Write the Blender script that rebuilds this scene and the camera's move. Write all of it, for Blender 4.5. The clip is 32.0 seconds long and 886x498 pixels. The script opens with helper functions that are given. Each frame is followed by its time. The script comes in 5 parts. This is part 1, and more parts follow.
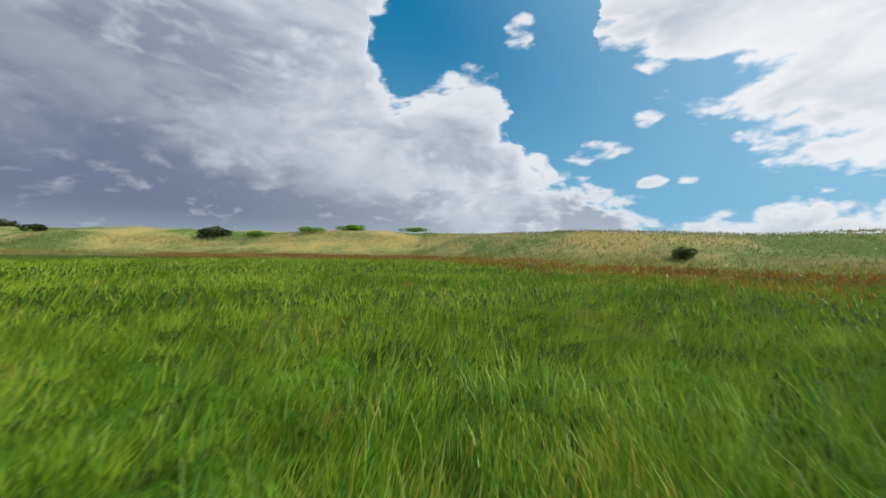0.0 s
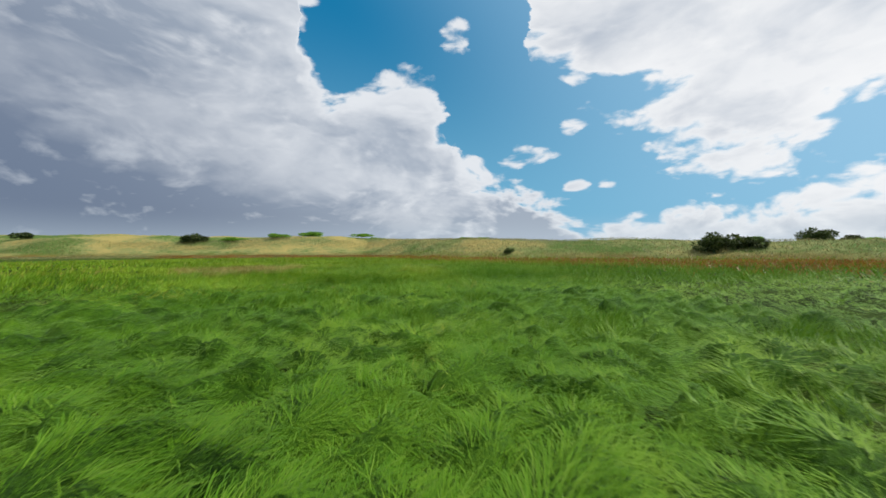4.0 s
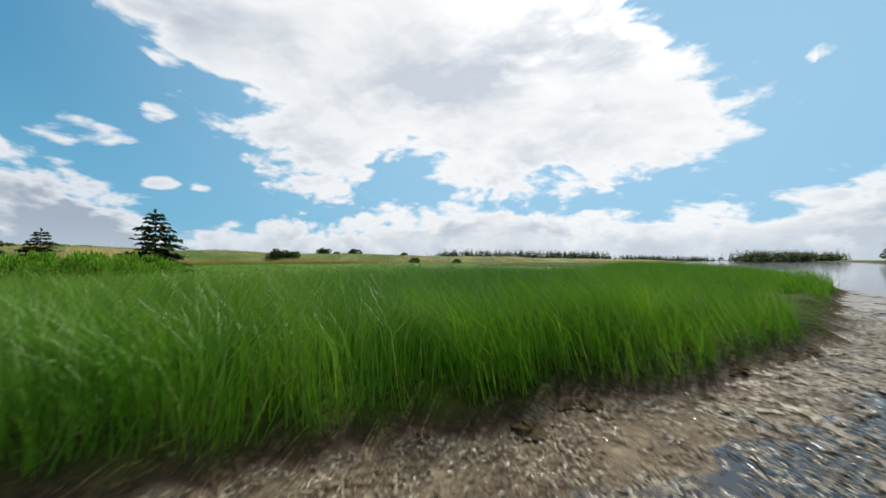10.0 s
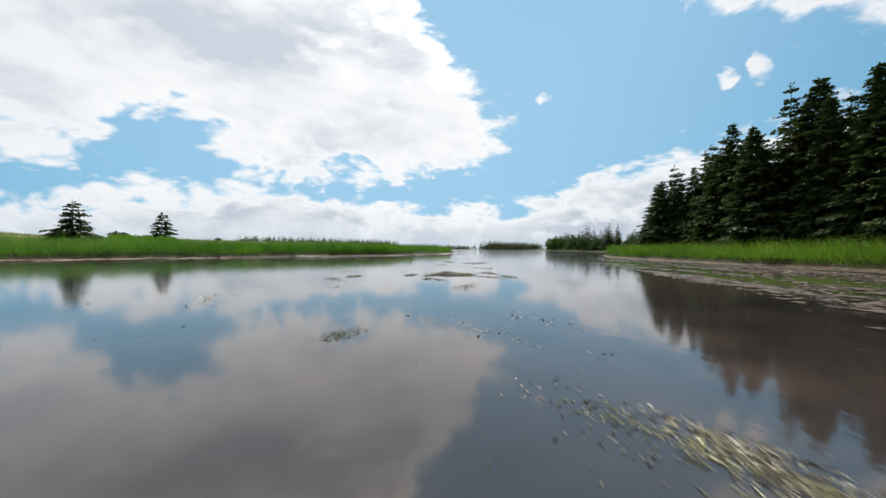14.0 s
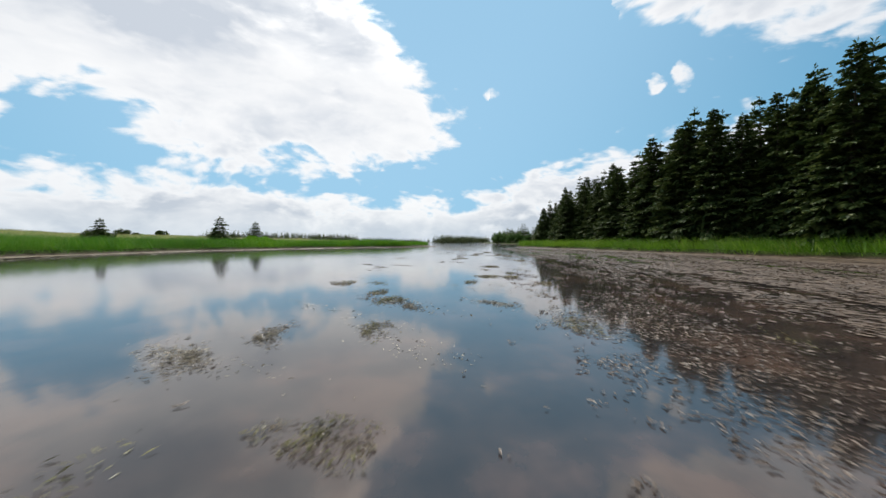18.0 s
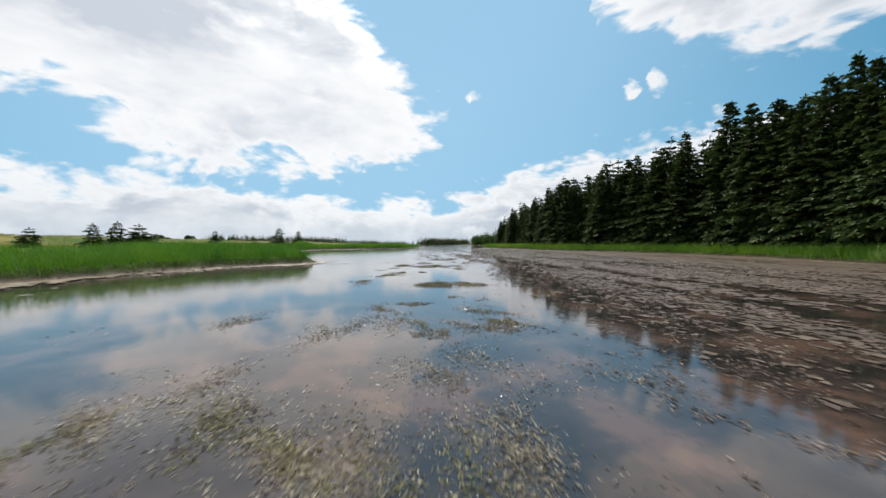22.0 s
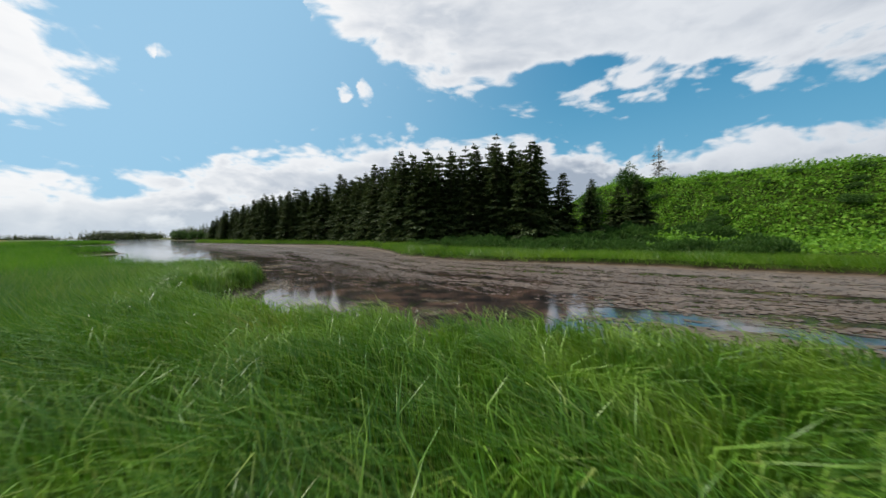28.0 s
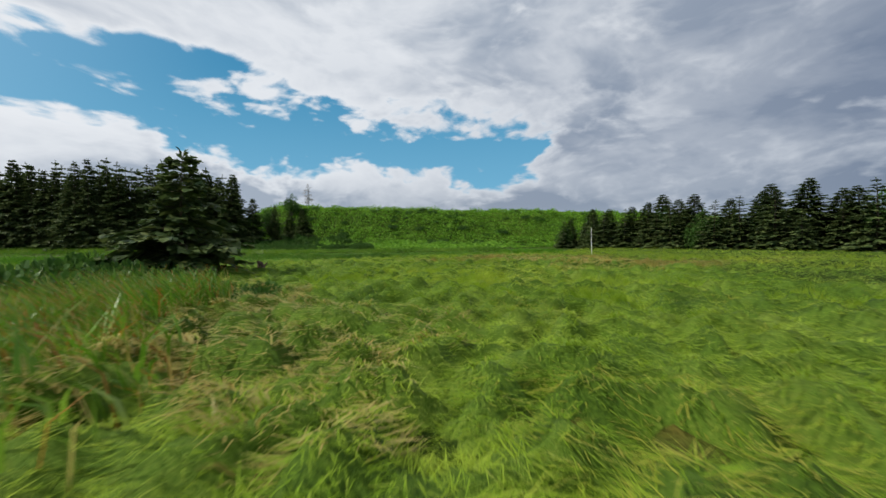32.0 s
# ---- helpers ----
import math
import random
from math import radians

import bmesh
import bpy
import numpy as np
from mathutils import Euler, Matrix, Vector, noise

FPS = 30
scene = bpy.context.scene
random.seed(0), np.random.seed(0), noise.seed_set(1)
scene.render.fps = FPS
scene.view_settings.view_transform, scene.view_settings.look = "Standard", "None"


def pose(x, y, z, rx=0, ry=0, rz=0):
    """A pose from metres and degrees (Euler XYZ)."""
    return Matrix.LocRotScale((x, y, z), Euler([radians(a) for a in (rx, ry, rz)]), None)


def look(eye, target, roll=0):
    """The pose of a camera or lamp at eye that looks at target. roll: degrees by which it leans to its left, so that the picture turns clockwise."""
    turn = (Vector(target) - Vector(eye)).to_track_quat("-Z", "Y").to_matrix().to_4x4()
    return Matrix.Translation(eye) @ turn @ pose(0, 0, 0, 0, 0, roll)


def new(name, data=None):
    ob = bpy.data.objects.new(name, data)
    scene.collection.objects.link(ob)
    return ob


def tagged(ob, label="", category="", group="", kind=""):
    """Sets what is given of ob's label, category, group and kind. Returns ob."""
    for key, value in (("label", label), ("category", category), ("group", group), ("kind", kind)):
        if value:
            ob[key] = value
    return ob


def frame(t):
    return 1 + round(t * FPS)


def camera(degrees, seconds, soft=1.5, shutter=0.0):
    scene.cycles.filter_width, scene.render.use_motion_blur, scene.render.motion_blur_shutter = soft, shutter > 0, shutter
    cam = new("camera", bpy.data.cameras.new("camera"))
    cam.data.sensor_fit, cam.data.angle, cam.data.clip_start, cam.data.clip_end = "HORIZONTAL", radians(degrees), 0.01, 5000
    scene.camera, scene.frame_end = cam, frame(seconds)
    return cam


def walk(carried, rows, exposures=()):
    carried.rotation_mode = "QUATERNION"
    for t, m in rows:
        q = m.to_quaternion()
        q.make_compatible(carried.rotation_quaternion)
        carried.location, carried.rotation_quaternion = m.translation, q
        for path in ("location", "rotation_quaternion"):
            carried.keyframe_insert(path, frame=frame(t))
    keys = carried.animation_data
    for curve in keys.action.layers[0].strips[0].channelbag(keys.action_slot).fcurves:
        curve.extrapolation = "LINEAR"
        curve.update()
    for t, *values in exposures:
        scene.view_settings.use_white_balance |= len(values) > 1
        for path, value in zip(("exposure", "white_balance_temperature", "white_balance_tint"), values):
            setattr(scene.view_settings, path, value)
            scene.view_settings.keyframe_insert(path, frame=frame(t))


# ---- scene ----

cam = camera(101.0, 32.0, soft=1.5, shutter=0.13)

# seconds, eye, heading (clockwise from +y), tilt, roll
PATH = [
    (0.0, -0.01, 0.01, 2.50, -0.08, 0.27, 0.52),
    (0.5, -0.48, -5.73, 2.35, 0.39, 0.59, 0.48),
    (1.0, -0.98, -11.43, 2.23, 1.04, 0.73, 0.46),
    (1.5, -1.44, -17.01, 2.20, 1.92, 0.66, 0.40),
    (2.0, -1.79, -22.38, 2.20, 3.07, 0.51, 0.28),
    (2.5, -2.05, -27.58, 2.20, 4.29, 0.38, 0.11),
    (4.5, -1.64, -42.06, 2.55, 12.28, 0.40, -0.30),
    (5.0, -2.93, -46.74, 2.62, 15.86, 0.41, -0.43),
    (5.5, -4.55, -51.33, 2.68, 20.28, 0.40, -0.53),
    (6.0, -6.61, -55.76, 2.74, 25.15, 0.37, -0.59),
    (6.5, -9.06, -59.98, 2.75, 30.21, 0.36, -0.60),
    (7.0, -11.81, -63.99, 2.73, 35.30, 0.45, -0.61),
    (7.5, -14.85, -67.74, 2.67, 40.18, 0.60, -0.59),
    (8.0, -18.19, -71.12, 2.58, 45.91, 0.77, -0.53),
    (8.5, -21.90, -74.12, 2.45, 51.36, 0.99, -0.42),
    (9.0, -26.05, -76.83, 2.29, 57.16, 1.30, -0.28),
    (9.5, -30.70, -79.38, 2.08, 62.59, 1.58, -0.14),
    (10.0, -35.83, -81.77, 1.81, 67.45, 1.76, -0.02),
    (10.5, -41.25, -83.83, 1.57, 71.91, 1.81, 0.05),
    (11.0, -46.69, -85.21, 1.41, 76.08, 1.78, 0.04),
    (11.5, -51.93, -85.76, 1.30, 80.51, 1.61, -0.05),
    (12.0, -56.88, -85.61, 1.20, 84.84, 1.32, -0.12),
    (12.5, -61.63, -85.04, 1.08, 89.05, 0.95, -0.10),
    (13.0, -66.29, -84.24, 0.98, 92.57, 0.57, 0.03),
    (13.5, -70.97, -83.30, 0.91, 95.77, 0.23, 0.19),
    (14.0, -75.77, -82.23, 0.85, 98.65, -0.04, 0.34),
    (14.5, -80.71, -80.95, 0.80, 100.94, -0.23, 0.48),
    (15.0, -85.70, -79.36, 0.77, 103.15, -0.38, 0.62),
    (15.5, -90.68, -77.52, 0.76, 104.73, -0.52, 0.76),
    (17.5, -107.31, -69.93, 1.00, 106.33, -1.06, 0.05),
    (18.0, -111.19, -68.09, 1.04, 106.45, -1.04, 0.03),
    (18.5, -115.09, -66.35, 1.09, 106.61, -1.06, -0.03),
    (19.0, -119.08, -64.76, 1.12, 106.71, -1.08, -0.09),
    (19.5, -123.23, -63.29, 1.15, 106.95, -1.03, -0.11),
    (20.0, -127.59, -61.89, 1.17, 107.18, -0.91, -0.08),
    (20.5, -132.09, -60.49, 1.18, 107.45, -0.80, -0.07),
    (21.0, -136.66, -59.02, 1.21, 107.89, -0.77, -0.12),
    (21.5, -141.25, -57.47, 1.27, 108.40, -0.77, -0.17),
    (22.0, -145.80, -55.83, 1.33, 109.20, -0.78, -0.17),
    (22.5, -150.27, -54.08, 1.40, 110.29, -0.82, -0.12),
    (23.0, -154.59, -52.25, 1.45, 111.69, -0.91, -0.01),
    (23.5, -158.67, -50.42, 1.50, 113.41, -1.05, 0.15),
    (24.0, -162.40, -48.74, 1.55, 115.24, -1.26, 0.35),
    (24.5, -165.86, -47.22, 1.60, 117.26, -1.56, 0.59),
    (26.5, -177.99, -40.04, 1.80, 128.09, -2.48, -0.33),
    (27.0, -180.52, -37.89, 1.95, 133.61, -2.36, -0.43),
    (27.5, -182.79, -35.42, 2.10, 141.31, -2.25, -0.52),
    (28.0, -184.60, -32.38, 2.22, 151.13, -2.16, -0.52),
    (28.5, -185.77, -28.68, 2.25, 162.34, -2.09, -0.37),
    (29.0, -186.17, -24.52, 2.24, 173.49, -1.91, -0.14),
    (29.5, -185.81, -20.28, 2.20, 183.81, -1.56, 0.03),
    (30.0, -184.80, -16.18, 2.15, 191.52, -1.13, 0.06),
    (30.5, -183.30, -12.19, 2.08, 197.09, -0.77, -0.00),
    (31.0, -181.43, -8.16, 2.02, 201.42, -0.63, -0.09),
    (31.5, -179.35, -4.05, 2.02, 203.99, -0.78, -0.18),
    (32.0, -177.17, 0.08, 2.05, 204.94, -1.15, -0.29),
]


def gaze(t, x, y, z, heading, tilt, roll):
    h, p = radians(heading), radians(tilt)
    aim = (x + math.sin(h) * math.cos(p), y + math.cos(h) * math.cos(p), z + math.sin(p))
    return t, look((x, y, z), aim, roll)


walk(cam, [gaze(*row) for row in PATH], exposures=[(0.0, 0.0), (7.0, 0.0), (13.0, 0.05), (24.0, 0.05), (29.0, 0.0), (32.0, 0.0)])

# ---------------------------------------------------------------- world and sun
SUN_HEADING, SUN_HEIGHT = 92.0, 47.0


def build_sky():
    world = bpy.data.worlds.new("sky")
    scene.world = world
    world.use_nodes = True
    nt = world.node_tree
    nt.nodes.clear()
    N, L = nt.nodes.new, nt.links.new

    def math_node(op, a, b=None, c=None, clamp=False):
        n = N("ShaderNodeMath")
        n.operation, n.use_clamp = op, clamp
        for i, v in enumerate((a, b, c)):
            if v is None:
                continue
            if isinstance(v, (int, float)):
                n.inputs[i].default_value = v
            else:
                L(v, n.inputs[i])
        return n.outputs[0]

    def mix(fac, a, b):
        n = N("ShaderNodeMix")
        n.data_type = "RGBA"
        for i, v in ((0, fac), (6, a), (7, b)):
            if isinstance(v, tuple):
                n.inputs[i].default_value = (*v, 1)
            elif isinstance(v, (int, float)):
                n.inputs[i].default_value = v
            else:
                L(v, n.inputs[i])
        return n.outputs[2]

    def ramp(v, lo, hi):
        n = N("ShaderNodeMapRange")
        n.interpolation_type = "SMOOTHSTEP"
        L(v, n.inputs[0])
        n.inputs[1].default_value, n.inputs[2].default_value = lo, hi
        return n.outputs[0]

    def noise_node(vec, scale, detail, rough, lac=2.0):
        n = N("ShaderNodeTexNoise")
        L(vec, n.inputs["Vector"])
        n.inputs["Scale"].default_value, n.inputs["Detail"].default_value = scale, detail
        n.inputs["Roughness"].default_value, n.inputs["Lacunarity"].default_value = rough, lac
        return n

    sky = N("ShaderNodeTexSky")
    sky.sky_type, sky.sun_disc = "NISHITA", False
    sky.sun_elevation, sky.sun_rotation = radians(SUN_HEIGHT), radians(SUN_HEADING)
    sky.air_density, sky.dust_density, sky.ozone_density = 1.0, 0.4, 2.2
    co = N("ShaderNodeTexCoord").outputs["Generated"]
    sep = N("ShaderNodeSeparateXYZ")
    L(co, sep.inputs[0])
    x, y, z = sep.outputs
    heading = math_node("ARCTAN2", x, y)
    height = math_node("ARCSINE", z)
    def vec_add(v, off):
        n = N("ShaderNodeVectorMath")
        n.operation = "ADD"
        L(v, n.inputs[0])
        n.inputs[1].default_value = off
        return n.outputs[0]

    # clouds thin out towards the horizon: squeeze the pattern there
    comb = N("ShaderNodeCombineXYZ")
    flat = math_node("ADD", math_node("MULTIPLY", math_node("MAXIMUM", z, 0.0), 0.6), 0.5)
    L(math_node("DIVIDE", x, flat), comb.inputs[0])
    L(math_node("DIVIDE", y, flat), comb.inputs[1])
    L(math_node("MULTIPLY", z, 2.6), comb.inputs[2])
    layer = comb.outputs[0]
    sh, se = radians(SUN_HEADING), radians(SUN_HEIGHT)
    sunv = (math.sin(sh) * math.cos(se), math.cos(sh) * math.cos(se), math.sin(se))
    # wisps bend the edges of the banks
    warp = noise_node(layer, 1.6, 3, 0.5).outputs["Color"]
    wv = N("ShaderNodeVectorMath")
    wv.operation = "MULTIPLY_ADD"
    L(warp, wv.inputs[0])
    wv.inputs[1].default_value, wv.inputs[2].default_value = (0.32, 0.32, 0.32), (-0.16, -0.16, -0.16)
    bent = N("ShaderNodeVectorMath")
    L(layer, bent.inputs[0])
    L(wv.outputs[0], bent.inputs[1])
    layer = bent.outputs[0]

    def billow(vec):
        a, b = noise_node(vec, 3.4, 9, 0.58).outputs[0], noise_node(vec, 11.0, 7, 0.6).outputs[0]
        lump = N("ShaderNodeTexVoronoi")
        lump.feature = "SMOOTH_F1"
        L(vec, lump.inputs["Vector"])
        lump.inputs["Scale"].default_value, lump.inputs["Detail"].default_value, lump.inputs["Roughness"].default_value = 9.0, 2.0, 0.5
        lump.inputs["Smoothness"].default_value = 0.4
        c = math_node("SUBTRACT", 1.24, lump.outputs["Distance"])
        return math_node("ADD", math_node("ADD", math_node("MULTIPLY", a, 0.50), math_node("MULTIPLY", b, 0.30)), math_node("MULTIPLY", c, 0.20))

    def edge_curve(table):
        """A height in degrees that follows the heading, from a table of headings and heights."""
        n = N("ShaderNodeFloatCurve")
        curve = n.mapping.curves[0]
        pts = [((h + 30) / 270, (e + 10) / 100) for h, e in table]
        curve.points[0].location, curve.points[1].location = pts[0], pts[-1]
        for p in pts[1:-1]:
            curve.points.new(*p)
        for p in curve.points:
            p.handle_type = "VECTOR"
        n.mapping.update()
        L(turned, n.inputs["Value"])
        return math_node("SUBTRACT", math_node("MULTIPLY", n.outputs[0], 100.0), 10.0)

    puff = billow(layer)
    toward = billow(vec_add(layer, (sunv[0] * 0.05, sunv[1] * 0.05, 0.085)))
    bendx = math_node("MULTIPLY", math_node("SUBTRACT", noise_node(layer, 6.0, 5, 0.6).outputs[0], 0.5), 0.09)
    heading = math_node("ADD", heading, bendx)
    degrees_round = math_node("WRAP", math_node("MULTIPLY", heading, 180 / math.pi), 300.0, -60.0)
    turned = math_node("DIVIDE", math_node("ADD", degrees_round, 30.0), 270.0, clamp=True)
    lift = math_node("MULTIPLY", height, 180 / math.pi)
    # the low banks rise from the horizon to one edge, the high ones hang above another and end under a third
    low_bank = math_node("ADD", math_node("MULTIPLY", math_node("SUBTRACT", edge_curve(LOW_TOPS), lift), 1.6), 0.6)
    high_bank = math_node("MINIMUM", math_node("SUBTRACT", lift, edge_curve(HIGH_BASES)), math_node("SUBTRACT", edge_curve(HIGH_TOPS), lift))
    total = math_node("MAXIMUM", math_node("MINIMUM", math_node("MAXIMUM", low_bank, high_bank), 9.0), -4.5)
    # single puffs and the gaps torn into the banks: heading, height, half width, half height, weight
    for a, e, w, h, k in PUFFS:
        d = math_node("WRAP", math_node("SUBTRACT", degrees_round, a), 180.0, -180.0)
        d = math_node("DIVIDE", d, w)
        g = math_node("DIVIDE", math_node("SUBTRACT", lift, e), h)
        r2 = math_node("ADD", math_node("MULTIPLY", d, d), math_node("MULTIPLY", g, g))
        v = math_node("MULTIPLY", math_node("EXPONENT", math_node("MULTIPLY", math_node("MULTIPLY", r2, r2), -0.7)), k)
        total = math_node("ADD", total, v)
    dens = math_node("ADD", total, math_node("MULTIPLY", math_node("SUBTRACT", puff, 0.54), 27.0))
    cover = ramp(dens, -1.2, 2.6)
    thick = ramp(dens, 0.5, 8.5)
    dot = N("ShaderNodeVectorMath")
    dot.operation = "DOT_PRODUCT"
    L(co, dot.inputs[0])
    dot.inputs[1].default_value = sunv
    sunward = ramp(dot.outputs["Value"], 0.30, 0.92)
    away = ramp(dot.outputs["Value"], 0.20, -0.40)
    away = math_node("MULTIPLY", away, math_node("SUBTRACT", 1.0, math_node("MULTIPLY", ramp(y, 0.0, -0.6), 0.5)))
    # broad soft hollows and a little relief turned to the sun
    hollow = ramp(noise_node(layer, 2.1, 6, 0.52).outputs[0], 0.36, 0.66)
    relief = math_node("ADD", math_node("MULTIPLY", math_node("SUBTRACT", puff, toward), 1.7), 0.5, clamp=True)
    lit = math_node("SUBTRACT", math_node("ADD", math_node("MULTIPLY", relief, 0.8), 0.55), math_node("MULTIPLY", hollow, 0.85), clamp=True)
    grey = mix(sunward, (0.36, 0.42, 0.51), (0.60, 0.65, 0.72))
    grey = mix(away, grey, (0.150, 0.195, 0.285))
    white = mix(sunward, (0.80, 0.83, 0.87), (0.97, 0.97, 0.97))
    white = mix(ramp(dot.outputs["Value"], 0.90, 0.985), white, (1.5, 1.47, 1.42))
    white = mix(math_node("MULTIPLY", away, 0.85), white, (0.38, 0.43, 0.51))
    low = math_node("SUBTRACT", 1.0, ramp(height, 0.03, 0.19))
    shade = math_node("MULTIPLY", thick, math_node("SUBTRACT", 1.0, math_node("MULTIPLY", lit, math_node("SUBTRACT", 0.9, math_node("MULTIPLY", away, 0.5)))))
    shade = math_node("MINIMUM", math_node("ADD", shade, math_node("MULTIPLY", math_node("MULTIPLY", low, thick), math_node("SUBTRACT", 0.55, math_node("MULTIPLY", sunward, 0.35)))), 1.0)
    for a, e, w, h, k in HOLLOWS:
        d = math_node("DIVIDE", math_node("WRAP", math_node("SUBTRACT", degrees_round, a), 180.0, -180.0), w)
        g = math_node("DIVIDE", math_node("SUBTRACT", lift, e), h)
        v = math_node("EXPONENT", math_node("MULTIPLY", math_node("ADD", math_node("MULTIPLY", d, d), math_node("MULTIPLY", g, g)), -0.9))
        shade = math_node("ADD", shade, math_node("MULTIPLY", math_node("MULTIPLY", v, thick), math_node("MULTIPLY", puff, k)))
    shade = math_node("MINIMUM", shade, 1.0)
    cloud = mix(shade, white, grey)
    # the blue between the clouds: paler towards the horizon and the sun
    up = ramp(height, 0.02, 0.62)
    blue = mix(up, (0.17, 0.45, 0.66), (0.006, 0.19, 0.40))
    blue = mix(math_node("MULTIPLY", sunward, 0.80), blue, (0.40, 0.66, 0.88))
    shown = mix(cover, blue, cloud)
    haze = math_node("MULTIPLY", math_node("SUBTRACT", 1.0, ramp(height, -0.02, 0.10)), 0.5)
    shown = mix(haze, shown, (0.56, 0.68, 0.80))
    bg = N("ShaderNodeBackground")
    L(shown, bg.inputs[0])
    bg.inputs[1].default_value = 0.97
    skybg = N("ShaderNodeBackground")
    L(sky.outputs[0], skybg.inputs[0])
    skybg.inputs[1].default_value = 0.004
    add = N("ShaderNodeAddShader")
    L(bg.outputs[0], add.inputs[0])
    L(skybg.outputs[0], add.inputs[1])
    out = N("ShaderNodeOutputWorld")
    L(add.outputs[0], out.inputs[0])


LOW_TOPS = [
    (-30, 80), (-16, 80), (-12, 28), (-7, 22), (-3, 24), (3, 26.5), (8, 26), (10.5, 22), (11.8, 15), (14, 14), (18, 11.9), (26, 8), (33, 3.7), (36, 5.7),
    (39, 3.7), (45, 6.9), (50, 5.6), (53, 7.3), (58, 8.5), (67, 9.2), (77, 9.7), (88, 8.2), (98, 7.2), (111, 8.8), (124, 12.2), (138, 14.2), (151, 16),
    (164, 15), (172, 12.5), (179, 11.6), (187, 12.7), (196, 13.4), (206, 11.5), (213, 9.8), (219, 12), (226, 24), (234, 80), (240, 80),
]
HIGH_BASES = [
    (-30, -10), (-17, -10), (-15, 26), (-10, 31), (-5, 36), (0, 45), (8, 75), (19, 75), (22, 33), (22.7, 26.5), (28, 23.2), (33, 17), (39, 11.9), (44, 9.8),
    (48, 8.5), (53, 7.7), (56, 11), (59, 14), (62, 15.3), (65, 12), (69, 8.5), (76, 7), (88, 7), (95, 7.7), (104, 10), (107, 13.5), (113, 16.8), (116, 60),
    (129, 60), (131, 27), (142, 23.2), (148, 20.5), (158, 18.9), (165, 17.1), (180, 16.6), (199, 15.6), (211, 15.6), (221, 13.6), (229, 5), (236, -10), (240, -10),
]
HIGH_TOPS = [(-30, 90), (82, 90), (90, 46), (95, 36), (99, 30.5), (104, 24.8), (110, 20.5), (115, 17.5), (119, 12), (126, 12), (130, 26), (132, 60), (136, 90), (240, 90)]
PUFFS = [
    (22.5, 14.2, 4.2, 1.7, 7.5), (29.8, 9.6, 2.0, 1.0, 7), (34, 9.8, 1.5, 1.1, 7), (29, 17.6, 2.2, 1.3, 7), (11.5, 30.5, 2.6, 2.4, 7), (10.0, 17.6, 2.2, 1.8, -6),
    (37, 22, 5.5, 3.0, -7), (61, 12.4, 3.4, 2.2, -3.5), (83.5, 12.6, 3.6, 1.7, -5), (101, 9.6, 4, 1.0, -4), (114, 21.8, 1.8, 1.0, 7.5), (136, 20.6, 1.2, 1.5, 7), (139.4, 20.7, 1.5, 2.3, 7),
    (171, 22.6, 8, 1.6, -6), (120, 5.0, 14, 1.6, -3.5), (163, 20.4, 7, 0.9, -4), (206, 13.4, 11, 1.6, -5),
]
# the grey undersides within the banks: heading, height, half width, half height, depth
HOLLOWS = [
    (70, 25, 9, 6, 0.75), (48, 25, 8, 4, 0.6), (102, 12, 8, 2.0, 0.9), (67, 5.5, 5, 1.3, 1.0), (86, 4.5, 6, 1.2, 1.0), (20, 7, 7, 2.5, 0.9), (48, 4.5, 4, 1.2, 0.8),
    (-45, 9, 24, 5, 0.5), (-22, 5.5, 12, 3, 0.5), (-40, 28, 16, 7, 0.6), (130, 5, 12, 2.5, 0.9), (172, 8, 12, 2.5, 0.8), (244, 18, 20, 14, 0.5), (195, 22, 8, 3, 0.4),
]
build_sky()

sun = new("sun", bpy.data.lights.new("sun", "SUN"))
sun.data.energy, sun.data.angle, sun.data.color = 3.9, radians(1.5), (1.0, 0.95, 0.86)
sh_, se_ = radians(SUN_HEADING), radians(SUN_HEIGHT)
sun.matrix_world = look((60 * math.sin(sh_), 60 * math.cos(sh_), 80), (60 * math.sin(sh_) - math.sin(sh_) * math.cos(se_), 60 * math.cos(sh_) - math.cos(sh_) * math.cos(se_), 80 - math.sin(se_)))


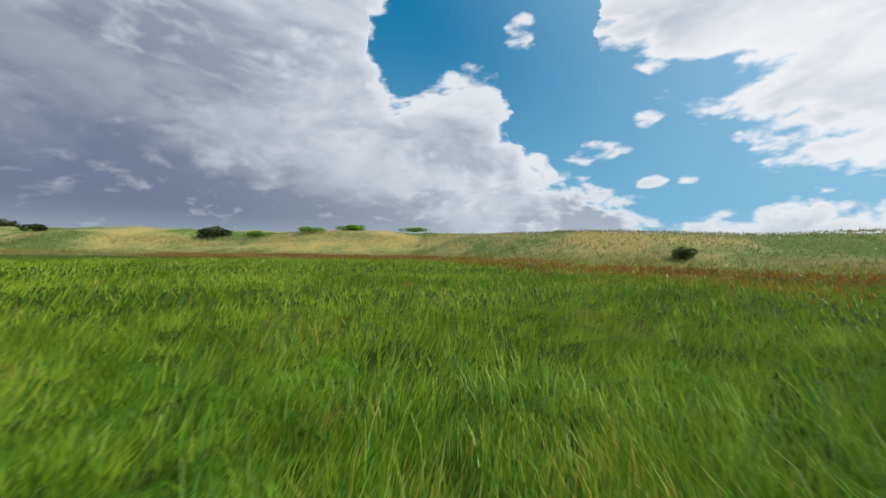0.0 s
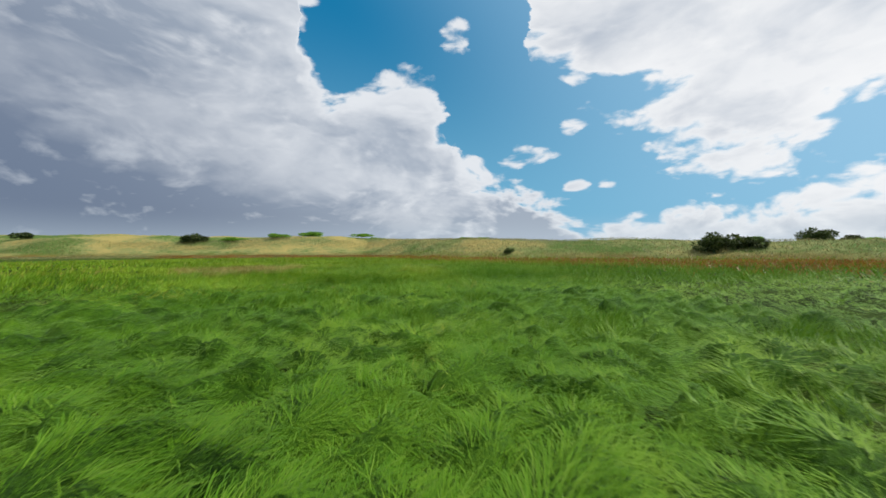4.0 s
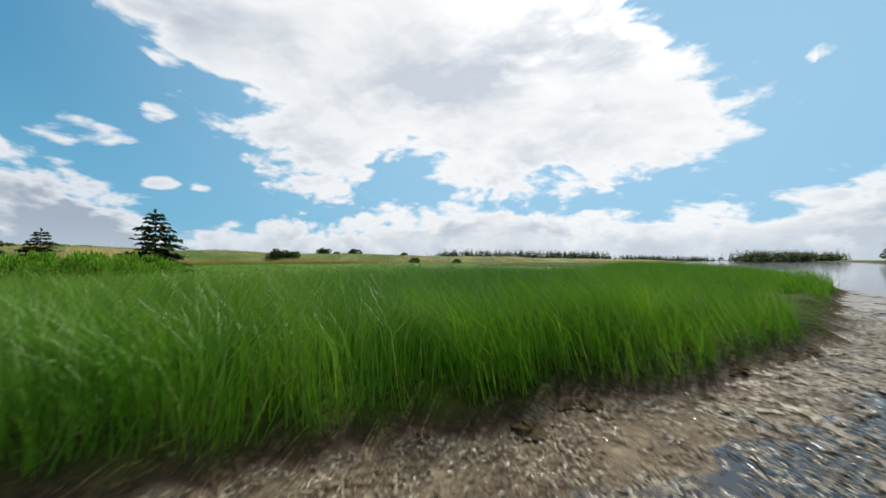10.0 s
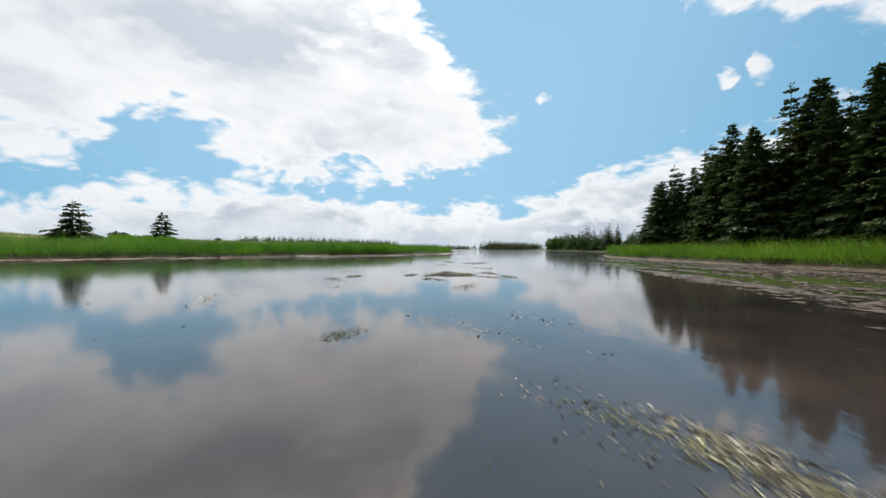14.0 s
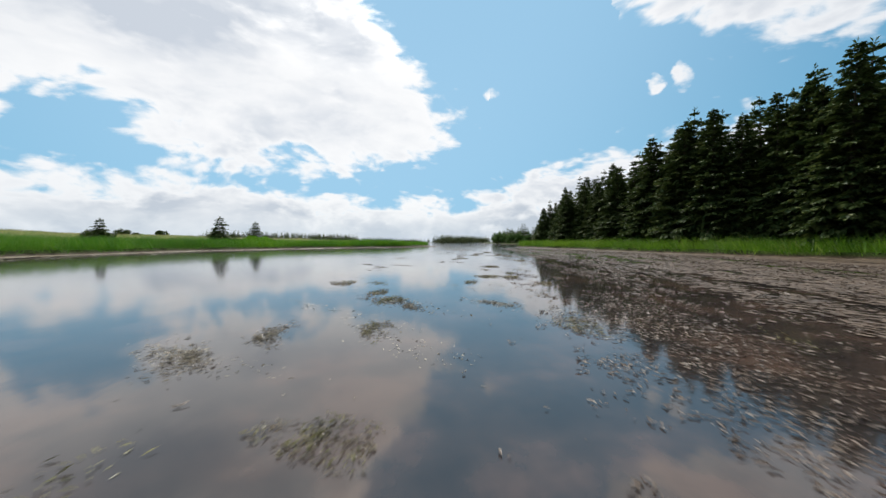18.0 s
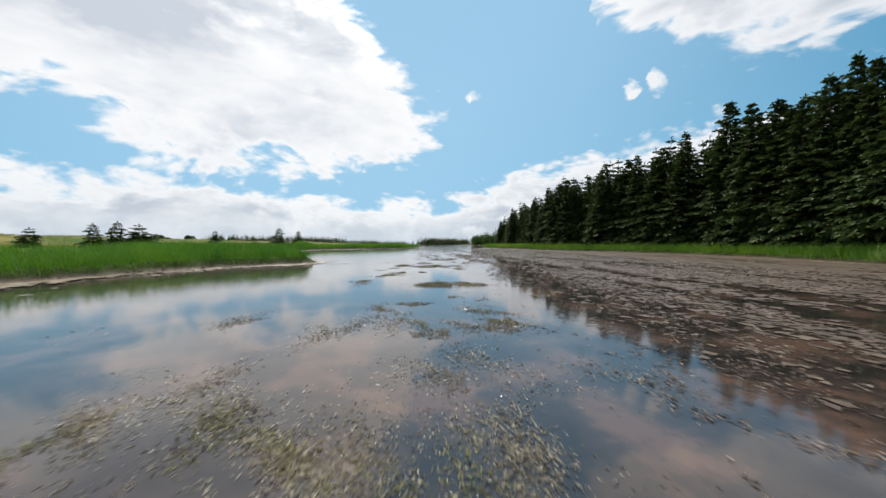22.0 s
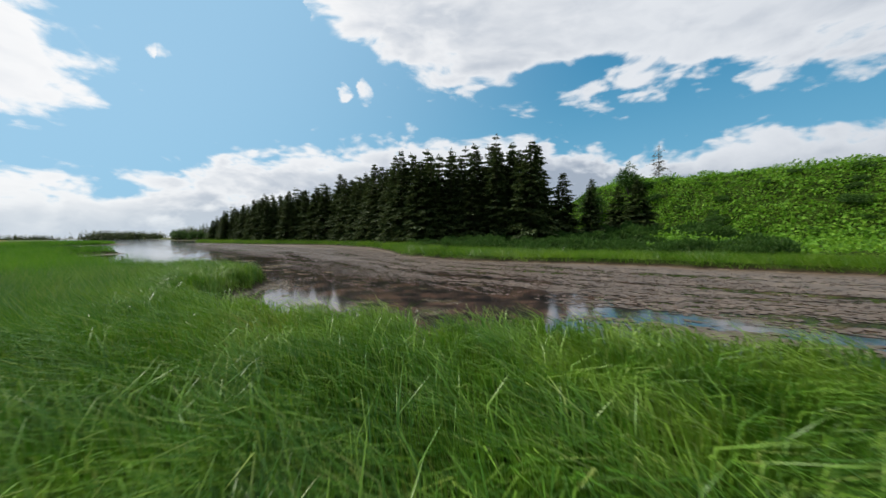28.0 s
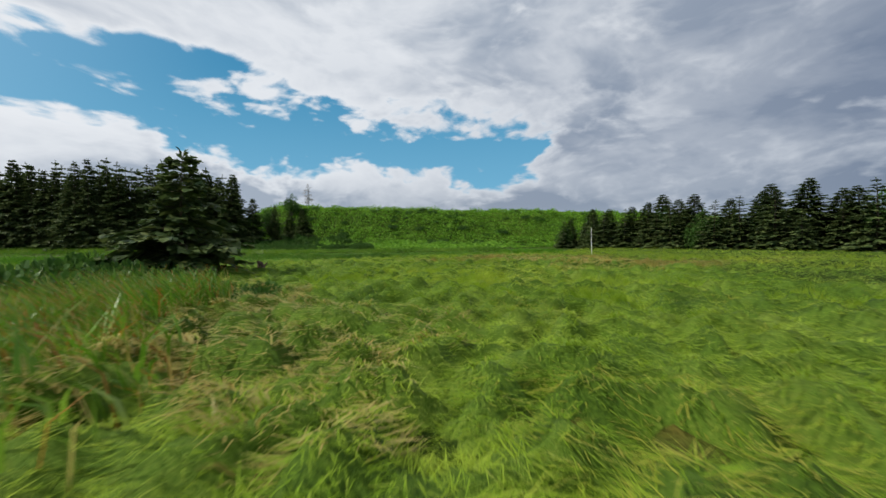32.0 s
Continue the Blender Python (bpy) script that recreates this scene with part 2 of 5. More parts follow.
# ---------------------------------------------------------------- materials
class Nodes:
    """A small helper that wires a procedural material."""

    def __init__(self, name):
        self.mat = bpy.data.materials.new(name)
        self.mat.use_nodes = True
        self.nt = self.mat.node_tree
        self.bsdf = self.nt.nodes["Principled BSDF"]
        self.out = self.nt.nodes["Material Output"]
        self.geo = self.nt.nodes.new("ShaderNodeNewGeometry")
        self.pos = self.geo.outputs["Position"]

    def link(self, a, b):
        self.nt.links.new(a, b)

    def noise(self, scale, detail=4.0, rough=0.55, vec=None, stretch=None):
        n = self.nt.nodes.new("ShaderNodeTexNoise")
        n.inputs["Scale"].default_value, n.inputs["Detail"].default_value, n.inputs["Roughness"].default_value = scale, detail, rough
        v = vec or self.pos
        if stretch:
            m = self.nt.nodes.new("ShaderNodeMapping")
            m.inputs["Scale"].default_value = stretch[:3]
            m.inputs["Rotation"].default_value = (0, 0, radians(stretch[3]) if len(stretch) > 3 else 0)
            m.vector_type = "POINT"
            self.link(v, m.inputs[0])
            v = m.outputs[0]
        self.link(v, n.inputs["Vector"])
        return n.outputs[0]

    def ramp(self, value, stops):
        n = self.nt.nodes.new("ShaderNodeValToRGB")
        els = n.color_ramp.elements
        while len(els) < len(stops):
            els.new(0.5)
        for el, (p, c) in zip(els, stops):
            el.position = p
            el.color = (*c, 1) if isinstance(c, tuple) else (c, c, c, 1)
        self.link(value, n.inputs[0])
        return n.outputs[0]

    def mix(self, fac, a, b, mode="MIX"):
        n = self.nt.nodes.new("ShaderNodeMix")
        n.data_type, n.blend_type = "RGBA", mode
        for i, v in ((0, fac), (6, a), (7, b)):
            if isinstance(v, tuple):
                n.inputs[i].default_value = (*v, 1)
            elif isinstance(v, (int, float)):
                n.inputs[i].default_value = v
            else:
                self.link(v, n.inputs[i])
        return n.outputs[2]

    def math(self, op, a, b=0.0):
        n = self.nt.nodes.new("ShaderNodeMath")
        n.operation = op
        for i, v in enumerate((a, b)):
            if isinstance(v, (int, float)):
                n.inputs[i].default_value = v
            else:
                self.link(v, n.inputs[i])
        return n.outputs[0]

    def bump(self, value, strength, distance):
        n = self.nt.nodes.new("ShaderNodeBump")
        n.inputs["Strength"].default_value, n.inputs["Distance"].default_value = strength, distance
        self.link(value, n.inputs["Height"])
        self.link(n.outputs[0], self.bsdf.inputs["Normal"])

    def finish(self, colour, rough=0.6, spec=0.3):
        if isinstance(colour, tuple):
            self.bsdf.inputs["Base Color"].default_value = (*colour, 1)
        else:
            self.link(colour, self.bsdf.inputs["Base Color"])
        if isinstance(rough, (int, float)):
            self.bsdf.inputs["Roughness"].default_value = rough
        else:
            self.link(rough, self.bsdf.inputs["Roughness"])
        self.bsdf.inputs["Specular IOR Level"].default_value = spec
        return self.mat

    def leafy(self, colour, share, rough=0.5, spec=0.25):
        """Thin leaves: part of the light comes through."""
        self.finish(colour, rough, spec)
        t = self.nt.nodes.new("ShaderNodeBsdfTranslucent")
        self.link(colour, t.inputs[0])
        m = self.nt.nodes.new("ShaderNodeMixShader")
        m.inputs[0].default_value = share
        self.link(self.bsdf.outputs[0], m.inputs[1])
        self.link(t.outputs[0], m.inputs[2])
        self.link(m.outputs[0], self.out.inputs[0])
        return self.mat


def grass_material(name, low, mid, high, dry, dryness=0.60, tips=0.55, gloss=0.36, spec=0.35, share=0.38):
    m = Nodes(name)
    big = m.noise(0.11, 3)
    patch = m.noise(0.9, 4)
    isl = m.geo.outputs["Random Per Island"]
    v = m.math("ADD", m.math("MULTIPLY", big, 0.55), m.math("MULTIPLY", patch, 0.45))
    base = m.ramp(v, [(0.36, low), (0.50, mid), (0.62, high)])
    base = m.mix(m.math("MULTIPLY", m.math("MULTIPLY", isl, isl), 0.75), base, high)
    straw = m.ramp(m.math("ADD", m.math("MULTIPLY", m.noise(0.35, 4, 0.6), 0.75), m.math("MULTIPLY", isl, 0.25)), [(dryness, 0.0), (dryness + 0.1, 1.0)])
    pale = m.ramp(isl, [(0.92, 0.0), (0.95, tips)])
    return m.leafy(m.mix(pale, m.mix(straw, base, dry), (0.36, 0.42, 0.13)), share, gloss, spec)


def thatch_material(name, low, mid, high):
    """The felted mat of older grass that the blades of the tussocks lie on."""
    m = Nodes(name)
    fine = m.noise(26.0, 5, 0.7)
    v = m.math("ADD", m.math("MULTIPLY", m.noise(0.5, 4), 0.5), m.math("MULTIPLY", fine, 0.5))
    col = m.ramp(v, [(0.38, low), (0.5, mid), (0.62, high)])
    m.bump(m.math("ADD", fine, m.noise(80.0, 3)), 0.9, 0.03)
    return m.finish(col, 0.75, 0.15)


def ground_material():
    m = Nodes("marsh_ground")
    big, mid, small = m.noise(0.035, 4), m.noise(0.35, 5), m.noise(3.0, 5, 0.65)
    v = m.math("ADD", m.math("MULTIPLY", big, 0.5), m.math("MULTIPLY", mid, 0.5))
    turf = m.ramp(v, [(0.35, (0.035, 0.080, 0.006)), (0.5, (0.060, 0.115, 0.008)), (0.62, (0.10, 0.125, 0.014))])
    turf = m.mix(m.ramp(small, [(0.35, 0.75), (0.7, 0.0)]), turf, (0.02, 0.035, 0.008))
    sepn = m.nt.nodes.new("ShaderNodeSeparateXYZ")
    m.link(m.pos, sepn.inputs[0])

    def span(value, lo, hi):
        n = m.nt.nodes.new("ShaderNodeMapRange")
        n.inputs[1].default_value, n.inputs[2].default_value = lo, hi
        m.link(value, n.inputs[0])
        return n.outputs[0]

    # dark green painted under the marsh grass so its gaps read as shade
    shaded_turf = m.ramp(mid, [(0.4, (0.018, 0.034, 0.004)), (0.6, (0.040, 0.070, 0.008))])
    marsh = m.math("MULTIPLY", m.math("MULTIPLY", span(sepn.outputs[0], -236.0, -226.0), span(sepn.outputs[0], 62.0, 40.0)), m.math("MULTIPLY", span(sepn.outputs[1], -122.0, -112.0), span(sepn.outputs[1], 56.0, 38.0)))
    turf = m.mix(marsh, turf, shaded_turf)
    # dune grass with paler straw on the higher ground
    z = m.math("ADD", sepn.outputs[2], m.math("MULTIPLY", m.math("SUBTRACT", mid, 0.5), 1.4))
    dune = m.ramp(m.math("ADD", m.math("MULTIPLY", m.noise(0.06, 5, 0.6), 0.7), m.math("MULTIPLY", m.noise(0.8, 4), 0.3)), [(0.44, (0.085, 0.145, 0.030)), (0.50, (0.19, 0.215, 0.075)), (0.55, (0.28, 0.25, 0.085)), (0.60, (0.34, 0.28, 0.095))])
    red = m.ramp(m.noise(0.12, 4), [(0.42, (0.15, 0.095, 0.020)), (0.6, (0.15, 0.17, 0.05))])
    rise = m.nt.nodes.new("ShaderNodeMapRange")
    rise.inputs[1].default_value, rise.inputs[2].default_value = 1.2, 2.4
    m.link(z, rise.inputs[0])
    rim = m.nt.nodes.new("ShaderNodeMapRange")
    rim.inputs[1].default_value, rim.inputs[2].default_value = 0.75, 1.0
    m.link(z, rim.inputs[0])
    seaward = m.nt.nodes.new("ShaderNodeMapRange")
    seaward.inputs[1].default_value, seaward.inputs[2].default_value = -30.0, 0.0
    m.link(sepn.outputs[1], seaward.inputs[0])
    inland = m.nt.nodes.new("ShaderNodeMapRange")
    inland.inputs[1].default_value, inland.inputs[2].default_value = 30.0, 60.0
    m.link(sepn.outputs[0], inland.inputs[0])
    sandy = m.math("MAXIMUM", seaward.outputs[0], inland.outputs[0])
    c = m.mix(m.math("MULTIPLY", rim.outputs[0], sandy), turf, red)
    c = m.mix(m.math("MULTIPLY", rise.outputs[0], sandy), c, dune)
    # bare wet mud below the turf edge
    wet = m.nt.nodes.new("ShaderNodeMapRange")
    wet.inputs[1].default_value, wet.inputs[2].default_value = 0.10, 0.30
    m.link(sepn.outputs[2], wet.inputs[0])
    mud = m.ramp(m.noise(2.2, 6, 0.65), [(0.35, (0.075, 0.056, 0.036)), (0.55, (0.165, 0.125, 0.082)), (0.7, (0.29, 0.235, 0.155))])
    # peat-brown bank face, darkened further for the shade under the overhanging grass
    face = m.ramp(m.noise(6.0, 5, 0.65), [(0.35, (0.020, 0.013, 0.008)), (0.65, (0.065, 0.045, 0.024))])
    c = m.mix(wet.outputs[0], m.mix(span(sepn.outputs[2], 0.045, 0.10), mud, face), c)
    m.bump(m.math("ADD", small, m.noise(11.0, 4)), 0.7, 0.12)
    rough = m.nt.nodes.new("ShaderNodeMapRange")
    rough.inputs[1].default_value, rough.inputs[2].default_value, rough.inputs[3].default_value, rough.inputs[4].default_value = 0.0, 0.25, 0.3, 0.9
    m.link(sepn.outputs[2], rough.inputs[0])
    return m.finish(c, rough.outputs[0], 0.08)


def water_material():
    m = Nodes("creek_water")
    silt = m.noise(0.10, 4, 0.6)
    bed = m.noise(0.9, 5, 0.6)
    v = m.math("ADD", m.math("MULTIPLY", silt, 0.6), m.math("MULTIPLY", bed, 0.4))
    c = m.ramp(v, [(0.40, (0.022, 0.020, 0.020)), (0.52, (0.045, 0.035, 0.031)), (0.62, (0.085, 0.058, 0.046))])
    sepn = m.nt.nodes.new("ShaderNodeSeparateXYZ")
    m.link(m.pos, sepn.inputs[0])
    shallow = m.nt.nodes.new("ShaderNodeMapRange")
    shallow.inputs[1].default_value, shallow.inputs[2].default_value = -80.0, -150.0
    m.link(sepn.outputs[0], shallow.inputs[0])
    red = m.ramp(bed, [(0.40, (0.020, 0.018, 0.018)), (0.50, (0.046, 0.035, 0.031)), (0.60, (0.118, 0.073, 0.055))])
    c = m.mix(shallow.outputs[0], c, red)
    ripple = m.noise(5.0, 3, 0.5, stretch=(0.5, 1.6, 1, 20))
    m.bump(ripple, 0.022, 0.05)
    m.bsdf.inputs["IOR"].default_value = 1.65
    return m.finish(c, 0.07, 0.5)


def weed_material(name, a, b, c, gloss=0.35):
    m = Nodes(name)
    v = m.math("ADD", m.math("MULTIPLY", m.noise(1.2, 5, 0.6), 0.6), m.math("MULTIPLY", m.noise(9.0, 4), 0.4))
    col = m.ramp(v, [(0.38, a), (0.5, b), (0.64, c)])
    m.bump(m.noise(22.0, 4), 0.6, 0.02)
    return m.finish(col, gloss, 0.5 if gloss < 0.7 else 0.12)


def foliage_material(name, dark, mid, light, share=0.15):
    m = Nodes(name)
    info = m.nt.nodes.new("ShaderNodeObjectInfo")
    v = m.math("ADD", m.math("MULTIPLY", m.noise(1.6, 4, 0.6), 0.6), m.math("MULTIPLY", m.geo.outputs["Random Per Island"], 0.4))
    col = m.ramp(v, [(0.25, dark), (0.5, mid), (0.8, light)])
    col = m.mix(m.math("MULTIPLY", info.outputs["Random"], 0.35), col, mid)
    return m.leafy(col, share, 0.6, 0.2)


def bark_material(name, a, b):
    m = Nodes(name)
    col = m.ramp(m.noise(9.0, 5, 0.6, stretch=(1, 1, 0.2)), [(0.35, a), (0.65, b)])
    m.bump(m.noise(24.0, 4, 0.6, stretch=(1, 1, 0.15)), 0.6, 0.02)
    return m.finish(col, 0.85, 0.2)


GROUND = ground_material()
WATER = water_material()
HAY = grass_material("salt_hay", (0.045, 0.145, 0.005), (0.098, 0.235, 0.010), (0.19, 0.33, 0.026), (0.36, 0.34, 0.035), 0.68, 0.1, 0.5, 0.14, 0.22)
HAY_GOLD = grass_material("salt_hay_gold", (0.060, 0.190, 0.006), (0.150, 0.300, 0.010), (0.30, 0.41, 0.028), (0.42, 0.33, 0.05), 0.60, 0.2, 0.5, 0.14, 0.22)
HAY_WEST = grass_material("salt_hay_olive", (0.105, 0.225, 0.010), (0.225, 0.365, 0.018), (0.39, 0.48, 0.05), (0.42, 0.39, 0.06), 0.60, 0.15, 0.5, 0.2, 0.42)
# shadow of the tussock hollows is put into these two dark greens
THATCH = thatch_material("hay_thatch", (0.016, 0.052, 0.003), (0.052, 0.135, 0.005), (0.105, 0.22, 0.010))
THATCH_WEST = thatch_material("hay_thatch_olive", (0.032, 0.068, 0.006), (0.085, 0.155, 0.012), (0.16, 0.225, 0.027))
CORD = grass_material("cordgrass", (0.022, 0.108, 0.006), (0.066, 0.210, 0.010), (0.16, 0.33, 0.020), (0.25, 0.27, 0.05), 0.70, 0.45, 0.4, 0.25, 0.36)
CORD_WEST = grass_material("cordgrass_yellow", (0.026, 0.110, 0.010), (0.085, 0.225, 0.016), (0.27, 0.42, 0.050), (0.34, 0.33, 0.07), 0.66, 0.5, 0.4, 0.3, 0.20)
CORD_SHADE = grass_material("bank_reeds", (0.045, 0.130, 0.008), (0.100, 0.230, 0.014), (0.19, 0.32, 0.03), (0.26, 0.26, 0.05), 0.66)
STRAW = grass_material("dead_straw", (0.24, 0.125, 0.055), (0.36, 0.21, 0.10), (0.50, 0.33, 0.17), (0.48, 0.34, 0.19), 0.6, 0.2, 0.6)
MARRAM = grass_material("marram", (0.10, 0.15, 0.04), (0.20, 0.22, 0.08), (0.32, 0.29, 0.12), (0.40, 0.33, 0.14), 0.5)
DRY = grass_material("dry_grass", (0.20, 0.21, 0.04), (0.34, 0.30, 0.07), (0.48, 0.40, 0.13), (0.44, 0.31, 0.09), 0.5, 0.3, 0.5)
RUST = grass_material("rusty_sedge", (0.20, 0.080, 0.012), (0.30, 0.125, 0.02), (0.38, 0.19, 0.03), (0.30, 0.21, 0.04), 0.66, 0.1)
HERB = foliage_material("hill_herbs", (0.055, 0.155, 0.012), (0.15, 0.33, 0.024), (0.28, 0.46, 0.045), 0.34)
NEEDLES = foliage_material("spruce_needles", (0.022, 0.043, 0.015), (0.064, 0.098, 0.028), (0.15, 0.178, 0.052), 0.22)
LEAVES = foliage_material("shrub_leaves", (0.025, 0.070, 0.012), (0.055, 0.125, 0.020), (0.100, 0.180, 0.035), 0.3)
BARK = bark_material("spruce_bark", (0.06, 0.045, 0.035), (0.16, 0.13, 0.10))
GREYWOOD = bark_material("weathered_wood", (0.22, 0.20, 0.18), (0.48, 0.45, 0.41))
POSTWOOD = bark_material("wet_post_wood", (0.05, 0.035, 0.03), (0.14, 0.09, 0.06))
PAINT = bark_material("white_painted_wood", (0.62, 0.61, 0.57), (0.82, 0.81, 0.78))
MAT_BROWN = weed_material("brown_weed", (0.054, 0.037, 0.024), (0.110, 0.077, 0.052), (0.185, 0.136, 0.095), 0.5)
STRAW_FELT = thatch_material("straw_felt", (0.15, 0.075, 0.030), (0.29, 0.165, 0.080), (0.40, 0.25, 0.13))
MAT_PAD = weed_material("weed_pads", (0.060, 0.048, 0.022), (0.13, 0.105, 0.052), (0.24, 0.20, 0.115), 0.45)
MAT_TAN = weed_material("tan_weed", (0.105, 0.078, 0.050), (0.22, 0.17, 0.112), (0.40, 0.325, 0.225), 0.35)
PEAT = weed_material("bank_peat", (0.022, 0.016, 0.010), (0.050, 0.036, 0.018), (0.11, 0.085, 0.035), 0.9)
MAT_STEM = weed_material("pale_weed_stems", (0.13, 0.105, 0.065), (0.26, 0.215, 0.14), (0.50, 0.44, 0.32), 0.15)
MAT_GREEN = weed_material("green_weed", (0.10, 0.10, 0.025), (0.22, 0.205, 0.07), (0.38, 0.345, 0.16), 0.25)


# ---------------------------------------------------------------- lie of the land
NORTH = np.array([(-400, -58), (-225, -57), (-214, -50), (-205, -43), (-195, -39.5), (-186, -38.6), (-178, -37.6), (-174.5, -37.3), (-171, -40), (-169, -43), (-164, -42.8), (-150, -43), (-139, -43.6), (-128, -45.5), (-122, -50), (-119, -55), (-112, -54), (-100, -49), (-87, -46.5), (-78, -47), (-62, -52), (-50, -60), (-42, -70), (-37, -75.5), (-32, -80.5), (-26.5, -85.5), (-11, -92.5), (-4, -95), (20, -97), (60, -100), (150, -115), (300, -150), (900, -300)], float)
SOUTH = np.array([(-400, -60), (-225, -58), (-211, -54.5), (-195, -58.5), (-183, -60.5), (-170, -61.5), (-163, -64), (-150, -77), (-140, -85), (-125, -93), (-113, -97.5), (-95, -98.5), (-80, -99), (-65, -103), (-50, -105), (-36, -108.5), (-28, -113), (-20, -124), (-5, -140), (40, -160), (120, -175), (220, -215), (400, -290), (900, -400)], float)
DUNE = np.array([(-900, 200), (-300, 140), (-110, 80), (-60, 95), (-8, 90), (12, 52), (28, 29), (45, 18), (60, 3), (75, -16), (88, -38), (120, -74), (300, -120), (900, -250)], float)
DUNE_TOP = np.array([(-300, 8.5), (-100, 8.0), (-20, 8.5), (8, 6.6), (20, 5.6), (40, 4.8), (60, 4.0), (90, 3.2), (130, 2.2), (300, 1.8)], float)


def line(table, x):
    return np.interp(x, table[:, 0], table[:, 1])


def ease(v, a, b):
    t = np.clip((v - a) / (b - a), 0, 1)
    return t * t * (3 - 2 * t)


def wavy(x, y, s, seed=0.0):
    """Cheap smooth variation between about -1 and 1."""
    a = np.sin(x / s + 1.7 * np.sin(y / s * 0.73 + seed) + seed * 3.1)
    b = np.sin(y / s * 1.13 + 1.9 * np.sin(x / s * 0.61 - seed) + seed * 1.3)
    c = np.sin((x + y) / s * 2.3 + seed) * np.sin((x - y) / s * 1.9 - seed)
    return (a + b + 0.6 * c) / 2.2


def bank(x, y):
    """Signed distance from the creek's edge, positive on land, for the north and the south side."""
    e = 0.30 * wavy(x, y, 0.33, 1.0) + 0.25 * wavy(x, y, 0.9, 1.0) + 0.5 * wavy(x, y, 3.1, 2.0)
    sn = (line(NORTH, x + 0.5) - line(NORTH, x - 0.5))
    ss = (line(SOUTH, x + 0.5) - line(SOUTH, x - 0.5))
    return (y - line(NORTH, x) + e) / np.sqrt(1 + np.minimum(sn * sn, 2.0)), (line(SOUTH, x) - y + e) / np.sqrt(1 + np.minimum(ss * ss, 2.0))


def ground_height(x, y):
    dn, ds = bank(x, y)
    shore = np.maximum(dn, ds)
    flats = np.interp(x, [-190, -182, -165, -140, -110, -60, -30], [1.2, 1.7, 1.9, 2.4, 2.0, 3.6, 3.6])
    bed = -0.45 + 0.47 * ease(dn / flats, -1.0, -0.33) + 0.43 * ease(ds, -1.6, -0.5)
    bed = np.minimum(bed, 0.03) + (0.02 * wavy(x, y, 0.8, 4.0) + 0.02 * wavy(x, y, 0.21, 4.0)) * ease(dn, -4, -2)
    turf = 0.42 + 0.16 * ease(shore, 0.5, 14) + 0.05 * wavy(x, y, 2.3, 5.0) + (0.09 * wavy(x, y, 0.30, 9.0) + 0.13 * wavy(x, y, 0.17, 1.5)) * ease(shore, 3, 9)
    z = bed + (turf - bed) * ease(shore, -0.25, 0.2)
    d = (y - line(DUNE, x)) * 0.75 + 3 * wavy(x, y, 14, 6.0)
    top = line(DUNE_TOP, x)
    z = z + ease(d, 0, 26) * top * (1 + 0.10 * wavy(x, y, 11, 7.0)) + 0.3 * ease(d, -14, 0)
    # the grassy hill beyond the head of the creek
    u = (x + 221) * 0.906 - (y + 95) * 0.423
    v = (x + 221) * 0.423 + (y + 95) * 0.906
    u = np.clip(u, -90, 90)
    hill = ease(-v, -17, 1) * (10.3 + 0.35 * wavy(x, y, 9, 3.0) + 0.02 * u) * ease(u, 75, 45) + ease(-v, 1, 70) * 2.0 * ease(u, 75, 45)
    z = z + hill + ease(ds, 6, 40) * 0.8 * (1 - ease(-v, -17, 1))
    return z


def grid_axis(lo, hi, step, far, growth=1.16):
    core = list(np.arange(lo, hi + 0.001, step))
    s, left, right = step, [], []
    a, b = lo, hi
    while a > -far or b < far:
        s *= growth
        a, b = a - s, b + s
        left.append(a)
        right.append(b)
    return np.array(left[::-1] + core + right)


def mesh_from(name, verts, faces, material, smooth=True):
    """A mesh from numpy arrays; all faces have the same number of corners."""
    me = bpy.data.meshes.new(name)
    n, k = faces.shape
    me.vertices.add(len(verts))
    me.vertices.foreach_set("co", verts.astype(np.float32).ravel())
    me.loops.add(n * k)
    me.loops.foreach_set("vertex_index", faces.astype(np.int32).ravel())
    me.polygons.add(n)
    me.polygons.foreach_set("loop_start", np.arange(0, n * k, k, dtype=np.int32))
    me.polygons.foreach_set("use_smooth", np.full(n, smooth))
    me.materials.append(material)
    me.update(calc_edges=True)
    return me


def part(name, data, parent, label=""):
    ob = new(name, data)
    ob.parent = parent
    return tagged(ob, label)


xs, ys = grid_axis(-235, 20, 0.5, 4200), grid_axis(-112, 10, 0.45, 4200)
gx, gy = np.meshgrid(xs, ys)
gz = ground_height(gx.ravel(), gy.ravel())
idx = np.arange(gx.size).reshape(gx.shape)
quads = np.stack([idx[:-1, :-1].ravel(), idx[:-1, 1:].ravel(), idx[1:, 1:].ravel(), idx[1:, :-1].ravel()], 1)
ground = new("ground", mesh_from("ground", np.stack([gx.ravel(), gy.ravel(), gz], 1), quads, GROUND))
tagged(ground, "green salt marsh turf with muddy creek banks and straw dunes", "ground", kind="structure")

wx, wy = np.linspace(-232, 900, 120), np.linspace(-440, -30, 60)
qx, qy = np.meshgrid(wx, wy)
idx = np.arange(qx.size).reshape(qx.shape)
quads = np.stack([idx[:-1, :-1].ravel(), idx[:-1, 1:].ravel(), idx[1:, 1:].ravel(), idx[1:, :-1].ravel()], 1)
water = new("water", mesh_from("water", np.stack([qx.ravel(), qy.ravel(), 0 * qx.ravel()], 1), quads, WATER))
tagged(water, "calm shallow tidal creek, brown and mirroring the clouds", "water", kind="structure")

